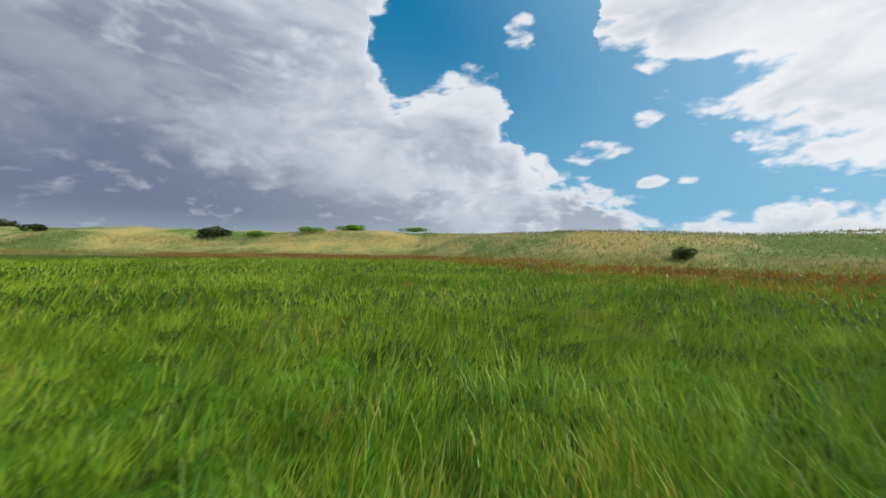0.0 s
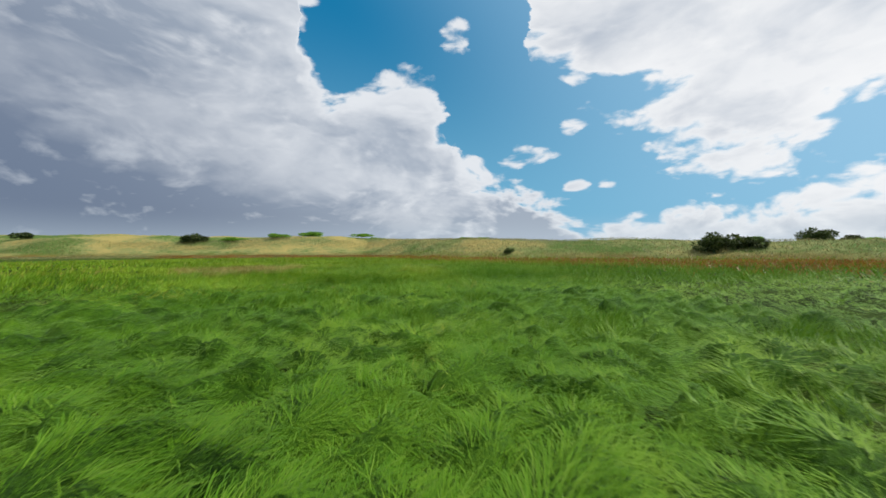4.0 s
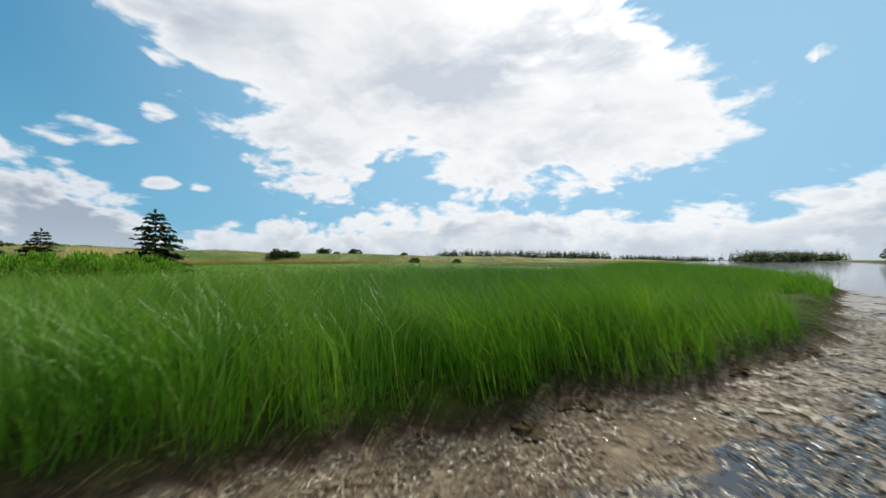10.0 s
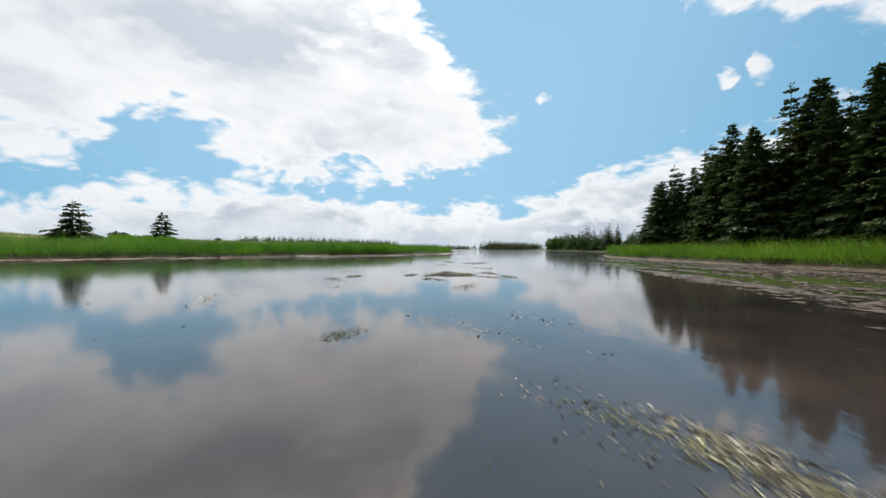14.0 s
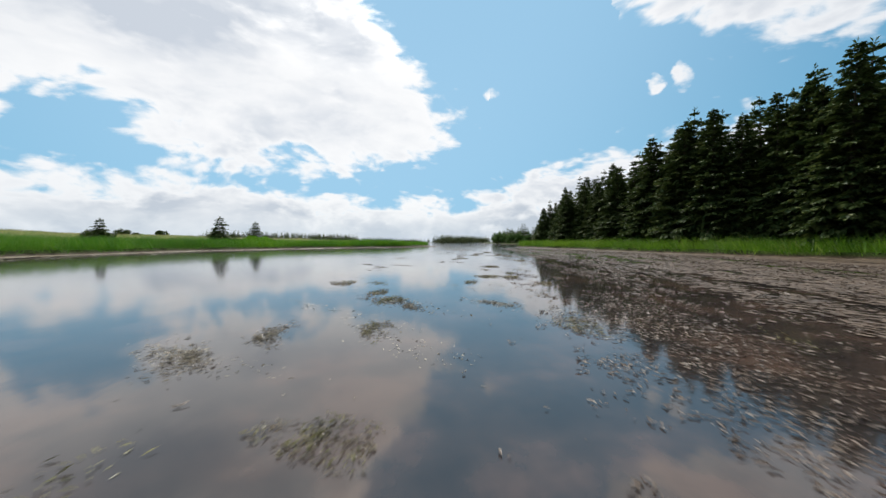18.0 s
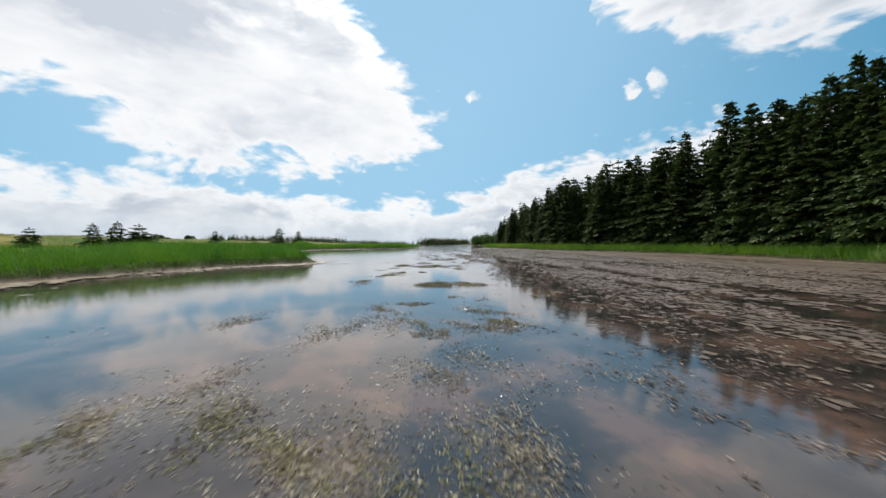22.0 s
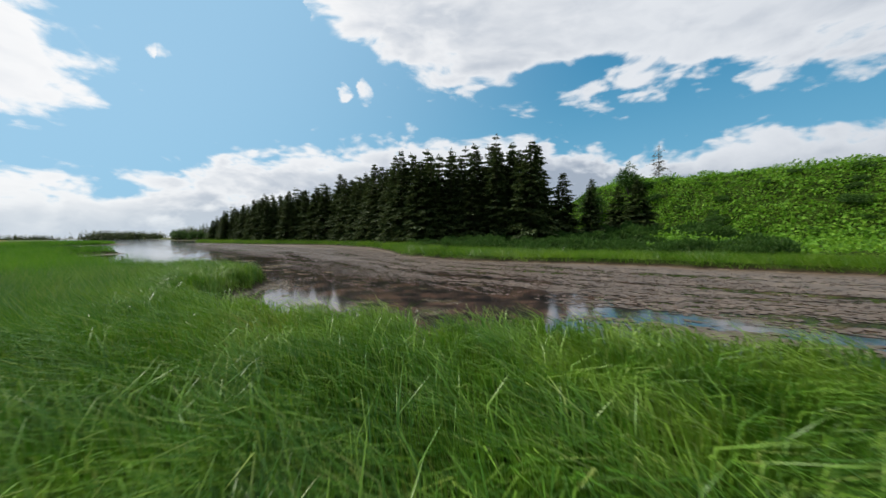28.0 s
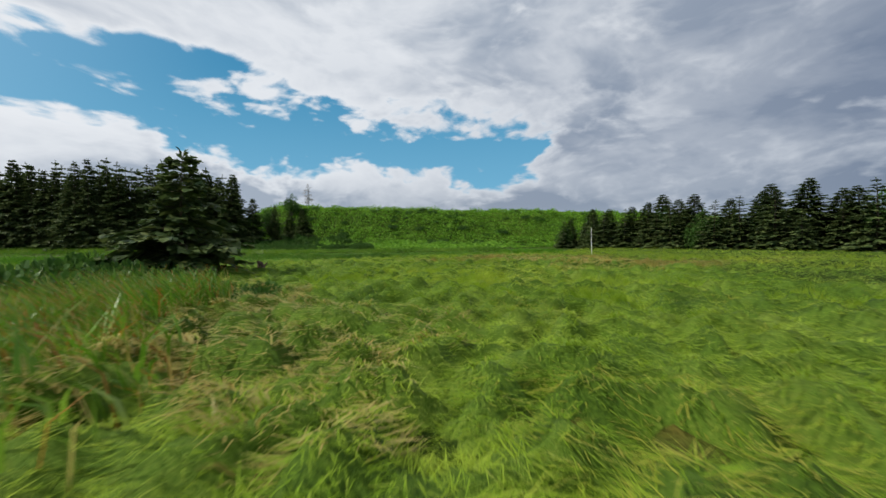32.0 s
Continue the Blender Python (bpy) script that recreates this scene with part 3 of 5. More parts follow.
# ---------------------------------------------------------------- trees and shrubs
def sprays(base, along, length, width, droop, rng):
    """Flat twig sprays as bent kites: base points, unit directions, lengths and widths."""
    n = len(base)
    up = np.tile([0.0, 0.0, 1.0], (n, 1))
    side = np.cross(along, up + rng.normal(0, 0.35, (n, 3)))
    side /= np.linalg.norm(side, axis=1)[:, None] + 1e-9
    mid = base + along * (length * 0.55)[:, None]
    tip = base + along * length[:, None] - up * (length * droop)[:, None]
    verts = np.stack([base, mid - side * width[:, None], tip, mid + side * width[:, None]], 1).reshape(-1, 3)
    faces = np.arange(4 * n).reshape(-1, 4)
    return verts, faces


def tube(points, radii, sides=6):
    """Verts and quad faces of a tapered round stem along points."""
    points = np.array(points, float)
    ring = np.linspace(0, 2 * math.pi, sides, endpoint=False)
    verts, faces = [], []
    for i, (p, r) in enumerate(zip(points, radii)):
        d = points[min(i + 1, len(points) - 1)] - points[max(i - 1, 0)]
        d = d / (np.linalg.norm(d) + 1e-9)
        a = np.cross(d, [0.3, 0.9, 0.2])
        a /= np.linalg.norm(a) + 1e-9
        b = np.cross(d, a)
        verts += [p + r * (math.cos(t) * a + math.sin(t) * b) for t in ring]
        if i:
            for k in range(sides):
                j = (k + 1) % sides
                faces.append([(i - 1) * sides + k, (i - 1) * sides + j, i * sides + j, i * sides + k])
    return np.array(verts), np.array(faces)


def merge(pieces):
    verts, faces, n = [], [], 0
    for v, f in pieces:
        verts.append(v)
        faces.append(f + n)
        n += len(v)
    return np.concatenate(verts), np.concatenate(faces)


def spruce_meshes(tag, height, spread, seed, levels=20, bare=0.06, dead=False, ragged=0.25, fine=1.0):
    """Trunk and crown meshes of one spruce, standing at the origin."""
    rng = np.random.default_rng(seed)
    lean = rng.normal(0, 0.012, 2) * height
    trunk_pts = [(lean[0] * u * u, lean[1] * u * u, height * u) for u in (0, 0.25, 0.5, 0.75, 0.97)]
    r0 = 0.012 * height + 0.03
    pieces = [tube(trunk_pts, [r0, r0 * 0.8, r0 * 0.55, r0 * 0.3, 0.012], 7)]
    bases, dirs, lens, wids = [], [], [], []
    for k in range(levels):
        u = bare + (1 - bare) * (k + rng.uniform(-0.3, 0.3)) / levels
        u = min(max(u, bare), 0.985)
        reach = spread * (1 - u) ** 0.78 * (0.75 + 0.25 * min(1, u / 0.12)) + 0.12
        count = int(5 + 5 * (1 - u))
        turn = rng.uniform(0, 6.28)
        for b in range(count):
            a = turn + 6.283 * b / count + rng.normal(0, 0.25)
            ln = reach * rng.uniform(1 - ragged * 1.6, 1 + ragged)
            rise = 0.35 * u - 0.16 + rng.normal(0, 0.07)
            root = np.array([lean[0] * u * u, lean[1] * u * u, height * u])
            way = np.array([math.cos(a), math.sin(a), rise])
            if dead or k % 2 == 0:
                pieces.append(tube([root, root + way * ln * 0.6, root + way * ln * (0.95 if dead else 0.8) - np.array([0, 0, 0.05 * ln])], [0.012 + 0.008 * ln, 0.008 + 0.004 * ln, 0.004], 4))
            steps = max(3, int((3 + ln * 2.6) * fine))
            for s in range(steps):
                f = 0.22 + 0.78 * s / (steps - 1)
                at = root + way * ln * f - np.array([0, 0, 0.10 * ln * f * f])
                if dead and rng.random() < 0.75:
                    continue
                for side in (-1, 1, 0):
                    aa = a + side * rng.uniform(0.55, 1.0)
                    bases.append(at + rng.normal(0, 0.03, 3))
                    dirs.append((math.cos(aa), math.sin(aa), rise + rng.normal(-0.05, 0.18)))
                    l2 = (0.20 + 0.30 * ln * (1.15 - f)) * rng.uniform(0.7, 1.3)
                    lens.append(l2)
                    wids.append((0.08 + 0.20 * l2) / fine ** 0.6)
    # leader
    for s in range(8):
        a = rng.uniform(0, 6.28)
        bases.append((lean[0], lean[1], height * (0.93 + 0.06 * rng.random())))
        dirs.append((0.5 * math.cos(a), 0.5 * math.sin(a), 0.8))
        lens.append(0.25 + 0.02 * height)
        wids.append(0.06)
    dirs = np.array(dirs)
    dirs /= np.linalg.norm(dirs, axis=1)[:, None]
    v, f = sprays(np.array(bases), dirs, np.array(lens), np.array(wids), 0.22, rng)
    tv, tf = merge(pieces)
    return mesh_from(tag + "_trunk", tv, tf, GREYWOOD if dead else BARK), mesh_from(tag + "_crown", v, f, NEEDLES if not dead else GREYWOOD, smooth=False)


def bush_mesh(tag, wide, tall, seed, count, material, leaf=0.11, needle=False):
    """An uneven heap of leafy clumps with gaps, from the ground up."""
    rng = np.random.default_rng(seed)
    clumps = rng.integers(7, 11)
    pts, dirs = [], []
    for c in range(clumps):
        a, r = rng.uniform(0, 6.28), wide * 0.5 * math.sqrt(rng.uniform(0, 0.8))
        h = tall * rng.uniform(0.35, 0.8) * (1 - 0.5 * r / (wide * 0.5))
        rad = np.array([wide * rng.uniform(0.16, 0.28), wide * rng.uniform(0.16, 0.28), tall * rng.uniform(0.2, 0.34)])
        n = count // clumps
        d = rng.normal(0, 1, (n, 3))
        d /= np.linalg.norm(d, axis=1)[:, None]
        p = np.array([r * math.cos(a), r * math.sin(a), h]) + d * rad * rng.uniform(0.55, 1.08, (n, 1))
        pts.append(p)
        dirs.append(d + rng.normal(0, 0.5, (n, 3)) + [0, 0, 0.15])
    pts, dirs = np.concatenate(pts), np.concatenate(dirs)
    keep = pts[:, 2] > -0.1
    pts, dirs = pts[keep], dirs[keep]
    dirs /= np.linalg.norm(dirs, axis=1)[:, None]
    n = len(pts)
    ln = leaf * rng.uniform(0.7, 1.7, n) * (1.6 if needle else 1)
    v, f = sprays(pts, dirs, ln, ln * (0.22 if needle else 0.36), 0.15, rng)
    return mesh_from(tag, v, f, material, smooth=False)


def stem_mesh(tag, wide, tall, seed, material):
    rng = np.random.default_rng(seed)
    pieces = []
    for k in range(5):
        a = rng.uniform(0, 6.28)
        x, y = 0.3 * wide * math.cos(a), 0.3 * wide * math.sin(a)
        pieces.append(tube([(0.05 * math.cos(a), 0.05 * math.sin(a), -0.05), (x * 0.5, y * 0.5, tall * 0.35), (x, y, tall * 0.7)], [0.03 + 0.012 * tall, 0.025, 0.01], 5))
    v, f = merge(pieces)
    return mesh_from(tag, v, f, material)


def stand(x, y, sink=0.05):
    return float(ground_height(np.array([x]), np.array([y]))[0]) - sink


SPRUCES = {}


def spruce(kind, x, y, scale, turn, label, group="", widen=1.0):
    """One spruce tree: an empty at the foot with its trunk and its crown."""
    if kind not in SPRUCES:
        SPRUCES[kind] = spruce_meshes("spruce", **SPRUCE_KINDS[kind])
    trunk, crown = SPRUCES[kind]
    tree = new("spruce_tree")
    tree.matrix_world = pose(x, y, stand(x, y), 0, 0, turn) @ Matrix.Diagonal((scale * widen, scale * widen, scale, 1))
    part("trunk", trunk, tree)
    part("crown", crown, tree)
    return tagged(tree, label, "tree", group)


SPRUCE_KINDS = {
    "tall_a": dict(height=14.5, spread=3.3, seed=11, levels=46, bare=0.02, fine=1.35),
    "tall_b": dict(height=13.0, spread=3.0, seed=12, levels=44, bare=0.03, ragged=0.35, fine=1.35),
    "tall_c": dict(height=12.0, spread=3.4, seed=13, levels=42, bare=0.04, fine=1.35),
    "slim": dict(height=14.0, spread=2.4, seed=14, levels=46, bare=0.06, ragged=0.4, fine=1.35),
    "back_a": dict(height=14.0, spread=3.3, seed=18, levels=20, bare=0.05, fine=0.55),
    "back_b": dict(height=12.5, spread=3.2, seed=19, levels=18, bare=0.05, ragged=0.35, fine=0.55),
    "young": dict(height=4.6, spread=1.9, seed=15, levels=15, bare=0.05, ragged=0.3),
    "squat": dict(height=4.2, spread=2.6, seed=16, levels=13, bare=0.03, ragged=0.45),
    "bare": dict(height=11.0, spread=2.4, seed=17, levels=20, bare=0.25, dead=True, ragged=0.5),
}

# lone spruces on the marsh
for kind, x, y, top, turn, label in [
    ("young", -18.3, -50.4, 5.0, 20, "lone dark green spruce on the grassy marsh rise"),
    ("young", -26.6, -45.4, 5.6, 110, "dense dark spruce beside a smaller spruce on the marsh"),
    ("young", -22.2, -43.5, 3.6, 200, "small young spruce beside a taller spruce"),
    ("young", -39.0, -31.6, 4.4, 65, "lone spruce behind tall green cordgrass"),
    ("young", -59.0, -19.8, 5.2, 150, "dark spruce in a small group on the marsh"),
    ("squat", -66.1, -26.0, 4.6, 15, "broad dark spruce in a small group on the marsh"),
    ("young", -70.5, -21.5, 4.4, 300, "dark spruce at the end of a small group"),
    ("squat", -83.0, -20.5, 3.0, 240, "low broad spruce apart from the group"),
    ("young", -111.0, -27.0, 4.2, 40, "lone spruce far back on the marsh"),
    ("young", -174.0, -16.6, 4.9, 330, "ragged spreading spruce among weeds and shrubs"),
]:
    h = SPRUCE_KINDS[kind]["height"]
    spruce(kind, x, y, top / h, turn, label, "lone marsh spruces", 1.1)

# the wood along the south bank, in rows from the shore backwards
rng = np.random.default_rng(5)
for row, (back, step) in enumerate([(6.5, 2.0), (8.2, 2.6), (10.5, 2.4), (13.5, 3.0), (18.0, 3.6)]):
    x = -33.5 - row
    while x > -170.5 + row * 2.0:
        shore = float(line(SOUTH, np.array([x]))[0])
        inward = back + (22 * float(ease(np.array([-x]), 148, 166)[0])) + rng.uniform(-1.2, 1.2)
        y = shore - inward
        u = (-36 - x) / 134
        top = 9.5 + 4.5 * min(1, u * 2.6) + 0.7 * max(0, row - 1) + 1.2 * min(1, max(0, (u - 0.45) * 5)) + rng.normal(0, 1.1)
        kind = ("tall_a", "tall_b", "tall_c", "slim")[int(rng.integers(0, 4))] if row < 1 else ("back_a", "back_b")[int(rng.integers(0, 2))]
        spruce(kind, x, y, top / SPRUCE_KINDS[kind]["height"], rng.uniform(0, 360), "tall dark spruce in the dense wood on the creek bank", "spruce wood on the south bank", rng.uniform(0.85, 1.15))
        x -= step * rng.uniform(0.75, 1.3)
for x, y, top, kind in [(-163.6, -88.3, 15.4, "tall_a"), (-169.2, -88.0, 15.3, "tall_c"), (-160.0, -87.0, 11.5, "tall_b"), (-166.5, -91.5, 12.5, "slim"), (-173.0, -93.0, 11.0, "tall_b"), (-177.5, -91.0, 9.3, "slim"), (-184.0, -93.5, 9.0, "tall_c"), (-181.0, -96.0, 8.4, "tall_b")]:
    spruce(kind, x, y, top / SPRUCE_KINDS[kind]["height"], rng.uniform(0, 360), "tall spruce with a pointed top at the wood's edge", "spruces at the wood's edge", 1.0 if top > 12 else 1.25)
dead = spruce("bare", -187.0, -117.5, 0.70, 10, "bare grey dead spruce on the hill's edge", widen=1.35)

# trees past the white pole, west of the marsh
for k in range(52):
    x = -236 - 0.27 * k + rng.uniform(-2, 2) - (5 if k % 2 == 0 else 0)
    y = -63 + 1.55 * k + rng.uniform(-1.0, 1.0)
    top = (8.4 if k % 2 == 0 else 7.2) + rng.normal(0, 0.9) + 0.025 * k
    kind = ("tall_c", "back_a")[k % 2]
    spruce(kind, x, y, top / SPRUCE_KINDS[kind]["height"], rng.uniform(0, 360), "broad dark spruce in the row west of the marsh", "spruce row west of the marsh", 1.5)

# the wood across the bay and the far shores
for k in range(46):
    u = k / 45
    x = -14 + 118 * u + rng.uniform(-2, 2)
    y = float(line(SOUTH, np.array([x]))[0]) - 6 - 9 * rng.random()
    top = 5.0 + 3.0 * rng.random() + (3.0 if k % 5 == 0 else 0) + 2.4 * u
    kind = ("back_b", "back_a", "back_b")[k % 3]
    spruce(kind, x, y, top / SPRUCE_KINDS[kind]["height"], rng.uniform(0, 360), "dark spruce in the wood across the bay", "wood across the bay", 1.35 if k % 5 else 0.9)


def far_wood(name, label, x0, y0, x1, y1, count, tall, deep, seed):
    """A distant belt of pointed trees, too far off to count."""
    r = np.random.default_rng(seed)
    pieces = []
    for k in range(count):
        u = r.random()
        cx, cy = x0 + (x1 - x0) * u + r.normal(0, deep), y0 + (y1 - y0) * u + r.normal(0, deep)
        h = tall * r.uniform(0.65, 1.15)
        g = max(0.0, stand(cx, cy, 0.2))
        n = 26
        z = r.uniform(0.05, 1, n)
        a = r.uniform(0, 6.28, n)
        w = h * 0.26 * (1 - z) + 0.25
        base = np.stack([cx + 0 * z, cy + 0 * z, g + h * z], 1)
        d = np.stack([np.cos(a), np.sin(a), 0.1 + 0 * a], 1)
        pieces.append(sprays(base, d, w * 1.2, w * 0.55, 0.35, r))
    v, f = merge(pieces)
    ob = new(name, mesh_from(name, v, f, NEEDLES, smooth=False))
    return tagged(ob, label, "wood", kind="stuff")


far_wood("far_wood", "dark spruces of the wood across the bay", 104, -184, 226, -228, 170, 10.5, 3.5, 24)
far_wood("far_wood", "distant belt of dark spruces behind the marsh", 250, 45, 360, -90, 420, 9.0, 6, 21)
far_wood("far_wood", "dark wooded point on the far side of the water", 440, -225, 560, -345, 500, 13.0, 9, 22)
far_wood("far_wood", "low wooded shore in the hazy distance", 620, -120, 700, -260, 260, 9.0, 8, 23)

# dark bushes on the dunes
BUSHES = [bush_mesh("dune_bush", 5.0, 2.4, 31, 2600, NEEDLES, 0.22, True), bush_mesh("dune_bush", 4.0, 1.8, 32, 2000, NEEDLES, 0.22, True), bush_mesh("low_shrub", 6.0, 0.9, 33, 2600, LEAVES, 0.2), bush_mesh("low_shrub", 6.0, 0.9, 37, 2600, HERB, 0.2)]
BUSH_STEMS = [stem_mesh("bush_stem", 5.0, 2.4, 34, BARK), stem_mesh("bush_stem", 4.0, 1.8, 35, BARK), stem_mesh("bush_stem", 6.0, 0.9, 36, BARK), stem_mesh("bush_stem", 6.0, 0.9, 38, BARK)]


def bush(kind, x, y, scale, turn, label, group="", tall=1.0):
    ob = new("bush")
    ob.matrix_world = pose(x, y, stand(x, y), 0, 0, turn) @ Matrix.Diagonal((scale, scale, scale * tall, 1))
    part("stems", BUSH_STEMS[kind], ob)
    part("foliage", BUSHES[kind], ob)
    return tagged(ob, label, "bush", group)


for kind, x, y, s, t, tall in [(0, 60.2, 20.6, 1.35, 0, 1.0), (1, 65.0, 18.0, 1.1, 60, 1.0), (0, 86.2, 22.8, 1.2, 30, 1.0), (1, 92.0, 20.5, 0.8, 30, 1.0), (1, 89.8, 9.6, 1.15, 90, 1.2), (1, 77.4, -24.5, 1.0, 10, 1.1), (0, 26.4, 40.0, 0.46, 45, 1.0), (0, -73.0, 115.8, 1.5, 0, 0.9), (0, -170.3, 141.0, 1.5, 70, 1.2), (1, -126.0, 112.0, 1.3, 20, 0.9), (1, 100.0, -8.0, 0.8, 10, 1.1), (1, 83.0, -38.0, 0.8, 10, 1.2)]:
    bush(kind, x, y, s, t, "dark evergreen bush on the straw-coloured dunes", "dune bushes", tall)
for x, y, s in [(25.0, 76.0, 1.2), (30.0, 74.0, 1.2), (-30, 124, 1.8), (-44, 118, 1.6), (-10, 126, 1.5), (70, 22, 0.8), (-60, 118, 1.5), (100, 22, 1.2)]:
    bush(3, x, y, s, rng.uniform(0, 360), "low green shrub patch on the dune grass", "low dune shrubs", 1.0)
# shrubs round the lone spruces and at the wood's edge
for x, y, s, tall in [(-19.4, -52.2, 0.5, 3.6), (-21.6, -53.0, 0.55, 3.2), (-23.6, -53.4, 0.5, 3.6), (-20.0, -50.2, 0.45, 3.8), (-22.6, -51.0, 0.6, 3.2), (-26.2, -52.2, 0.55, 3.2), (-28.2, -51.6, 0.6, 3.0), (-24.6, -50.8, 0.5, 3.6)]:
    bush(3, x, y, s, rng.uniform(0, 360), "bright green leafy shrub round the lone spruce", "marsh shrubs", tall)
for x, y, s, tall in [(-21.5, -51.5, 0.6, 1.6), (-25.0, -50.0, 0.7, 1.7), (-29.5, -47.0, 0.8, 1.6), (-33.0, -45.0, 0.6, 1.5), (-173.5, -14.5, 0.5, 2.2), (-176.5, -10.0, 0.35, 2.0), (-172.0, -10.0, 0.6, 2.0), (-170.5, -15.5, 0.7, 2.0)]:
    bush(2, x, y, s, rng.uniform(0, 360), "low green shrub among the marsh grass", "marsh shrubs", tall)
for k in range(24):
    x = -158 - 1.5 * k + rng.uniform(-0.6, 0.6)
    y = float(line(SOUTH, np.array([x]))[0]) - 17 - rng.uniform(0, 9) - 8 * float(ease(np.array([-x]), 160, 172)[0])
    bush(2, x, y, rng.uniform(0.5, 0.85), rng.uniform(0, 360), "leafy green shrub at the foot of the hill", "shrubs at the foot of the hill", rng.uniform(2.0, 4.2))
for k in range(64):
    x = -146 - 0.75 * k + rng.uniform(-0.6, 0.6)
    y = float(line(SOUTH, np.array([x]))[0]) - 5.5 - rng.uniform(0, 12)
    bush(2, x, y, rng.uniform(0.35, 0.6), rng.uniform(0, 360), "leafy green shrub behind the bank reeds", "shrubs behind the bank reeds", rng.uniform(2.0, 3.6))
for k in range(110):
    x, back = rng.uniform(-262, -184), 17 - 16.5 * rng.random() ** 1.4
    y = -95 - 0.467 * (x + 221) + back / 0.906
    bush(2, x, y, rng.uniform(0.22, 0.5), rng.uniform(0, 360), "dark leafy shrub on the green hillside", "hillside shrubs", rng.uniform(1.6, 3.0))
ROUND = bush_mesh("leafy_crown", 5.0, 4.6, 41, 3600, LEAVES, 0.2)
ROUND_TRUNK = stem_mesh("leafy_trunk", 4.0, 4.6, 42, BARK)
for x, y, s in [(-176, -104, 1.2), (-171, -101, 1.1), (-182, -108, 1.0), (-166, -99, 1.0), (-243, -44, 1.3), (-238, -56, 0.8), (-247, -30, 1.2), (-241, -36, 1.1), (-248, -18, 1.3), (-250, -8, 1.2), (-236, -62, 0.8), (-4, -152, 0.8), (22, -164, 0.8), (50, -172, 0.8), (36, -164, 1.0), (66, -169, 1.1), (80, -171, 1.2), (96, -174, 1.3), (112, -177, 1.3), (130, -182, 1.4), (148, -190, 1.5), (168, -198, 1.5), (188, -206, 1.6), (206, -213, 1.6)]:
    ob = new("leafy_tree")
    ob.matrix_world = pose(x, y, stand(x, y), 0, 0, rng.uniform(0, 360)) @ Matrix.Diagonal((s, s, s * 1.25, 1))
    part("trunk", ROUND_TRUNK, ob)
    part("crown", ROUND, ob)
    tagged(ob, "round green leafy tree behind the spruces", "tree", "leafy trees")

# ---------------------------------------------------------------- grass


def route_distance(x, y):
    """Distance from the drone's line over the marsh, by its straight stretches."""
    best = np.full(len(x), 1e9)
    for (ax, ay), (bx, by) in zip(MARSH_LINE[:-1], MARSH_LINE[1:]):
        ux, uy = bx - ax, by - ay
        t = np.clip(((x - ax) * ux + (y - ay) * uy) / (ux * ux + uy * uy), 0, 1)
        best = np.minimum(best, np.hypot(x - ax - t * ux, y - ay - t * uy))
    return best


MARSH_LINE = [(0, 0), (-2, -28), (-4, -51), (-15, -68), (-25, -76), (-35, -81.5), (-47, -85), (-60, -85), (-86, -79), (-111, -68), (-137, -59), (-162, -49), (-178, -40), (-184, -34), (-186, -28), (-186, -18), (-177, 1)]


def straw_patches(x, y):
    """How far a spot lies in one of the bare, trampled patches of dead straw."""
    m, fray = np.zeros(len(x)), 0.28 * wavy(x, y, 0.35, 8.0)
    for cx, cy, rx, ry, a in [(-4.0, -19.5, 0.35, 0.9, 0), (-6.4, -18.0, 0.6, 0.6, 0), (-12.6, -71.6, 2.1, 1.0, -20), (-15.7, -69.6, 0.9, 0.35, -30), (-14.6, -71.0, 1.0, 0.8, -35),
                              (-182.0, -29.7, 1.9, 1.0, -28), (-184.9, -31.2, 0.9, 0.5, -20), (-180.6, -30.6, 1.0, 0.7, 0), (-13.3, -49.9, 1.0, 0.5, 0), (-17.8, -58.0, 1.2, 0.4, 10), (-8.5, -7.0, 1.2, 0.5, 10), (-12.5, -60.2, 0.9, 0.35, 0)]:
        c, s = math.cos(radians(a)), math.sin(radians(a))
        u, v = ((x - cx) * c + (y - cy) * s) / rx, (-(x - cx) * s + (y - cy) * c) / ry
        m = np.maximum(m, np.clip(1.25 - np.hypot(u, v) + fray, 0, 1))
    return m


DRY_SPOTS = [(-17.0, -40.5, 4.5, 9.5), (-194, -22, 6, 4.5), (-187.0, -21.2, 2.2, 1.1), (-176, -7, 3, 5), (-14, -2, 5, 7), (-195, -14, 5, 3.5)]


def dry_patches(x, y):
    m, fray = np.zeros(len(x)), 0.3 * wavy(x, y, 0.5, 3.0)
    for cx, cy, rx, ry in DRY_SPOTS:
        m = np.maximum(m, np.clip(1.6 - 1.3 * np.hypot((x - cx) / rx, (y - cy) / ry) + fray, 0, 1))
    return m


def tall_belt(x, y):
    """One in the tall cordgrass along the creek, nought in the low salt hay."""
    dn, ds = bank(x, y)
    width = np.interp(x, [-230, -190, -184, -178, -140, -60, -30, -10, 60], [5, 5, 8, 9, 8, 11, 9, 9, 12])
    early = ease(y, -16, -4) * ease(x, -60, -30) * 0.35
    return np.maximum(np.maximum(1 - ease(dn, width, width + 6), (ds > 0) * 1.0) * ((dn > -0.2) | (ds > -0.2)), early)


def tussock(x, y):
    """Nought in the hollows, one on the crowns of the hay tussocks."""
    bx, by = x + 0.25 * wavy(x, y, 0.6, 3.3), y + 0.25 * wavy(x, y, 0.6, 5.1)
    return 0.5 + 0.36 * wavy(bx, by, 0.17, 1.5) + 0.27 * wavy(bx, by, 0.45, 2.5)


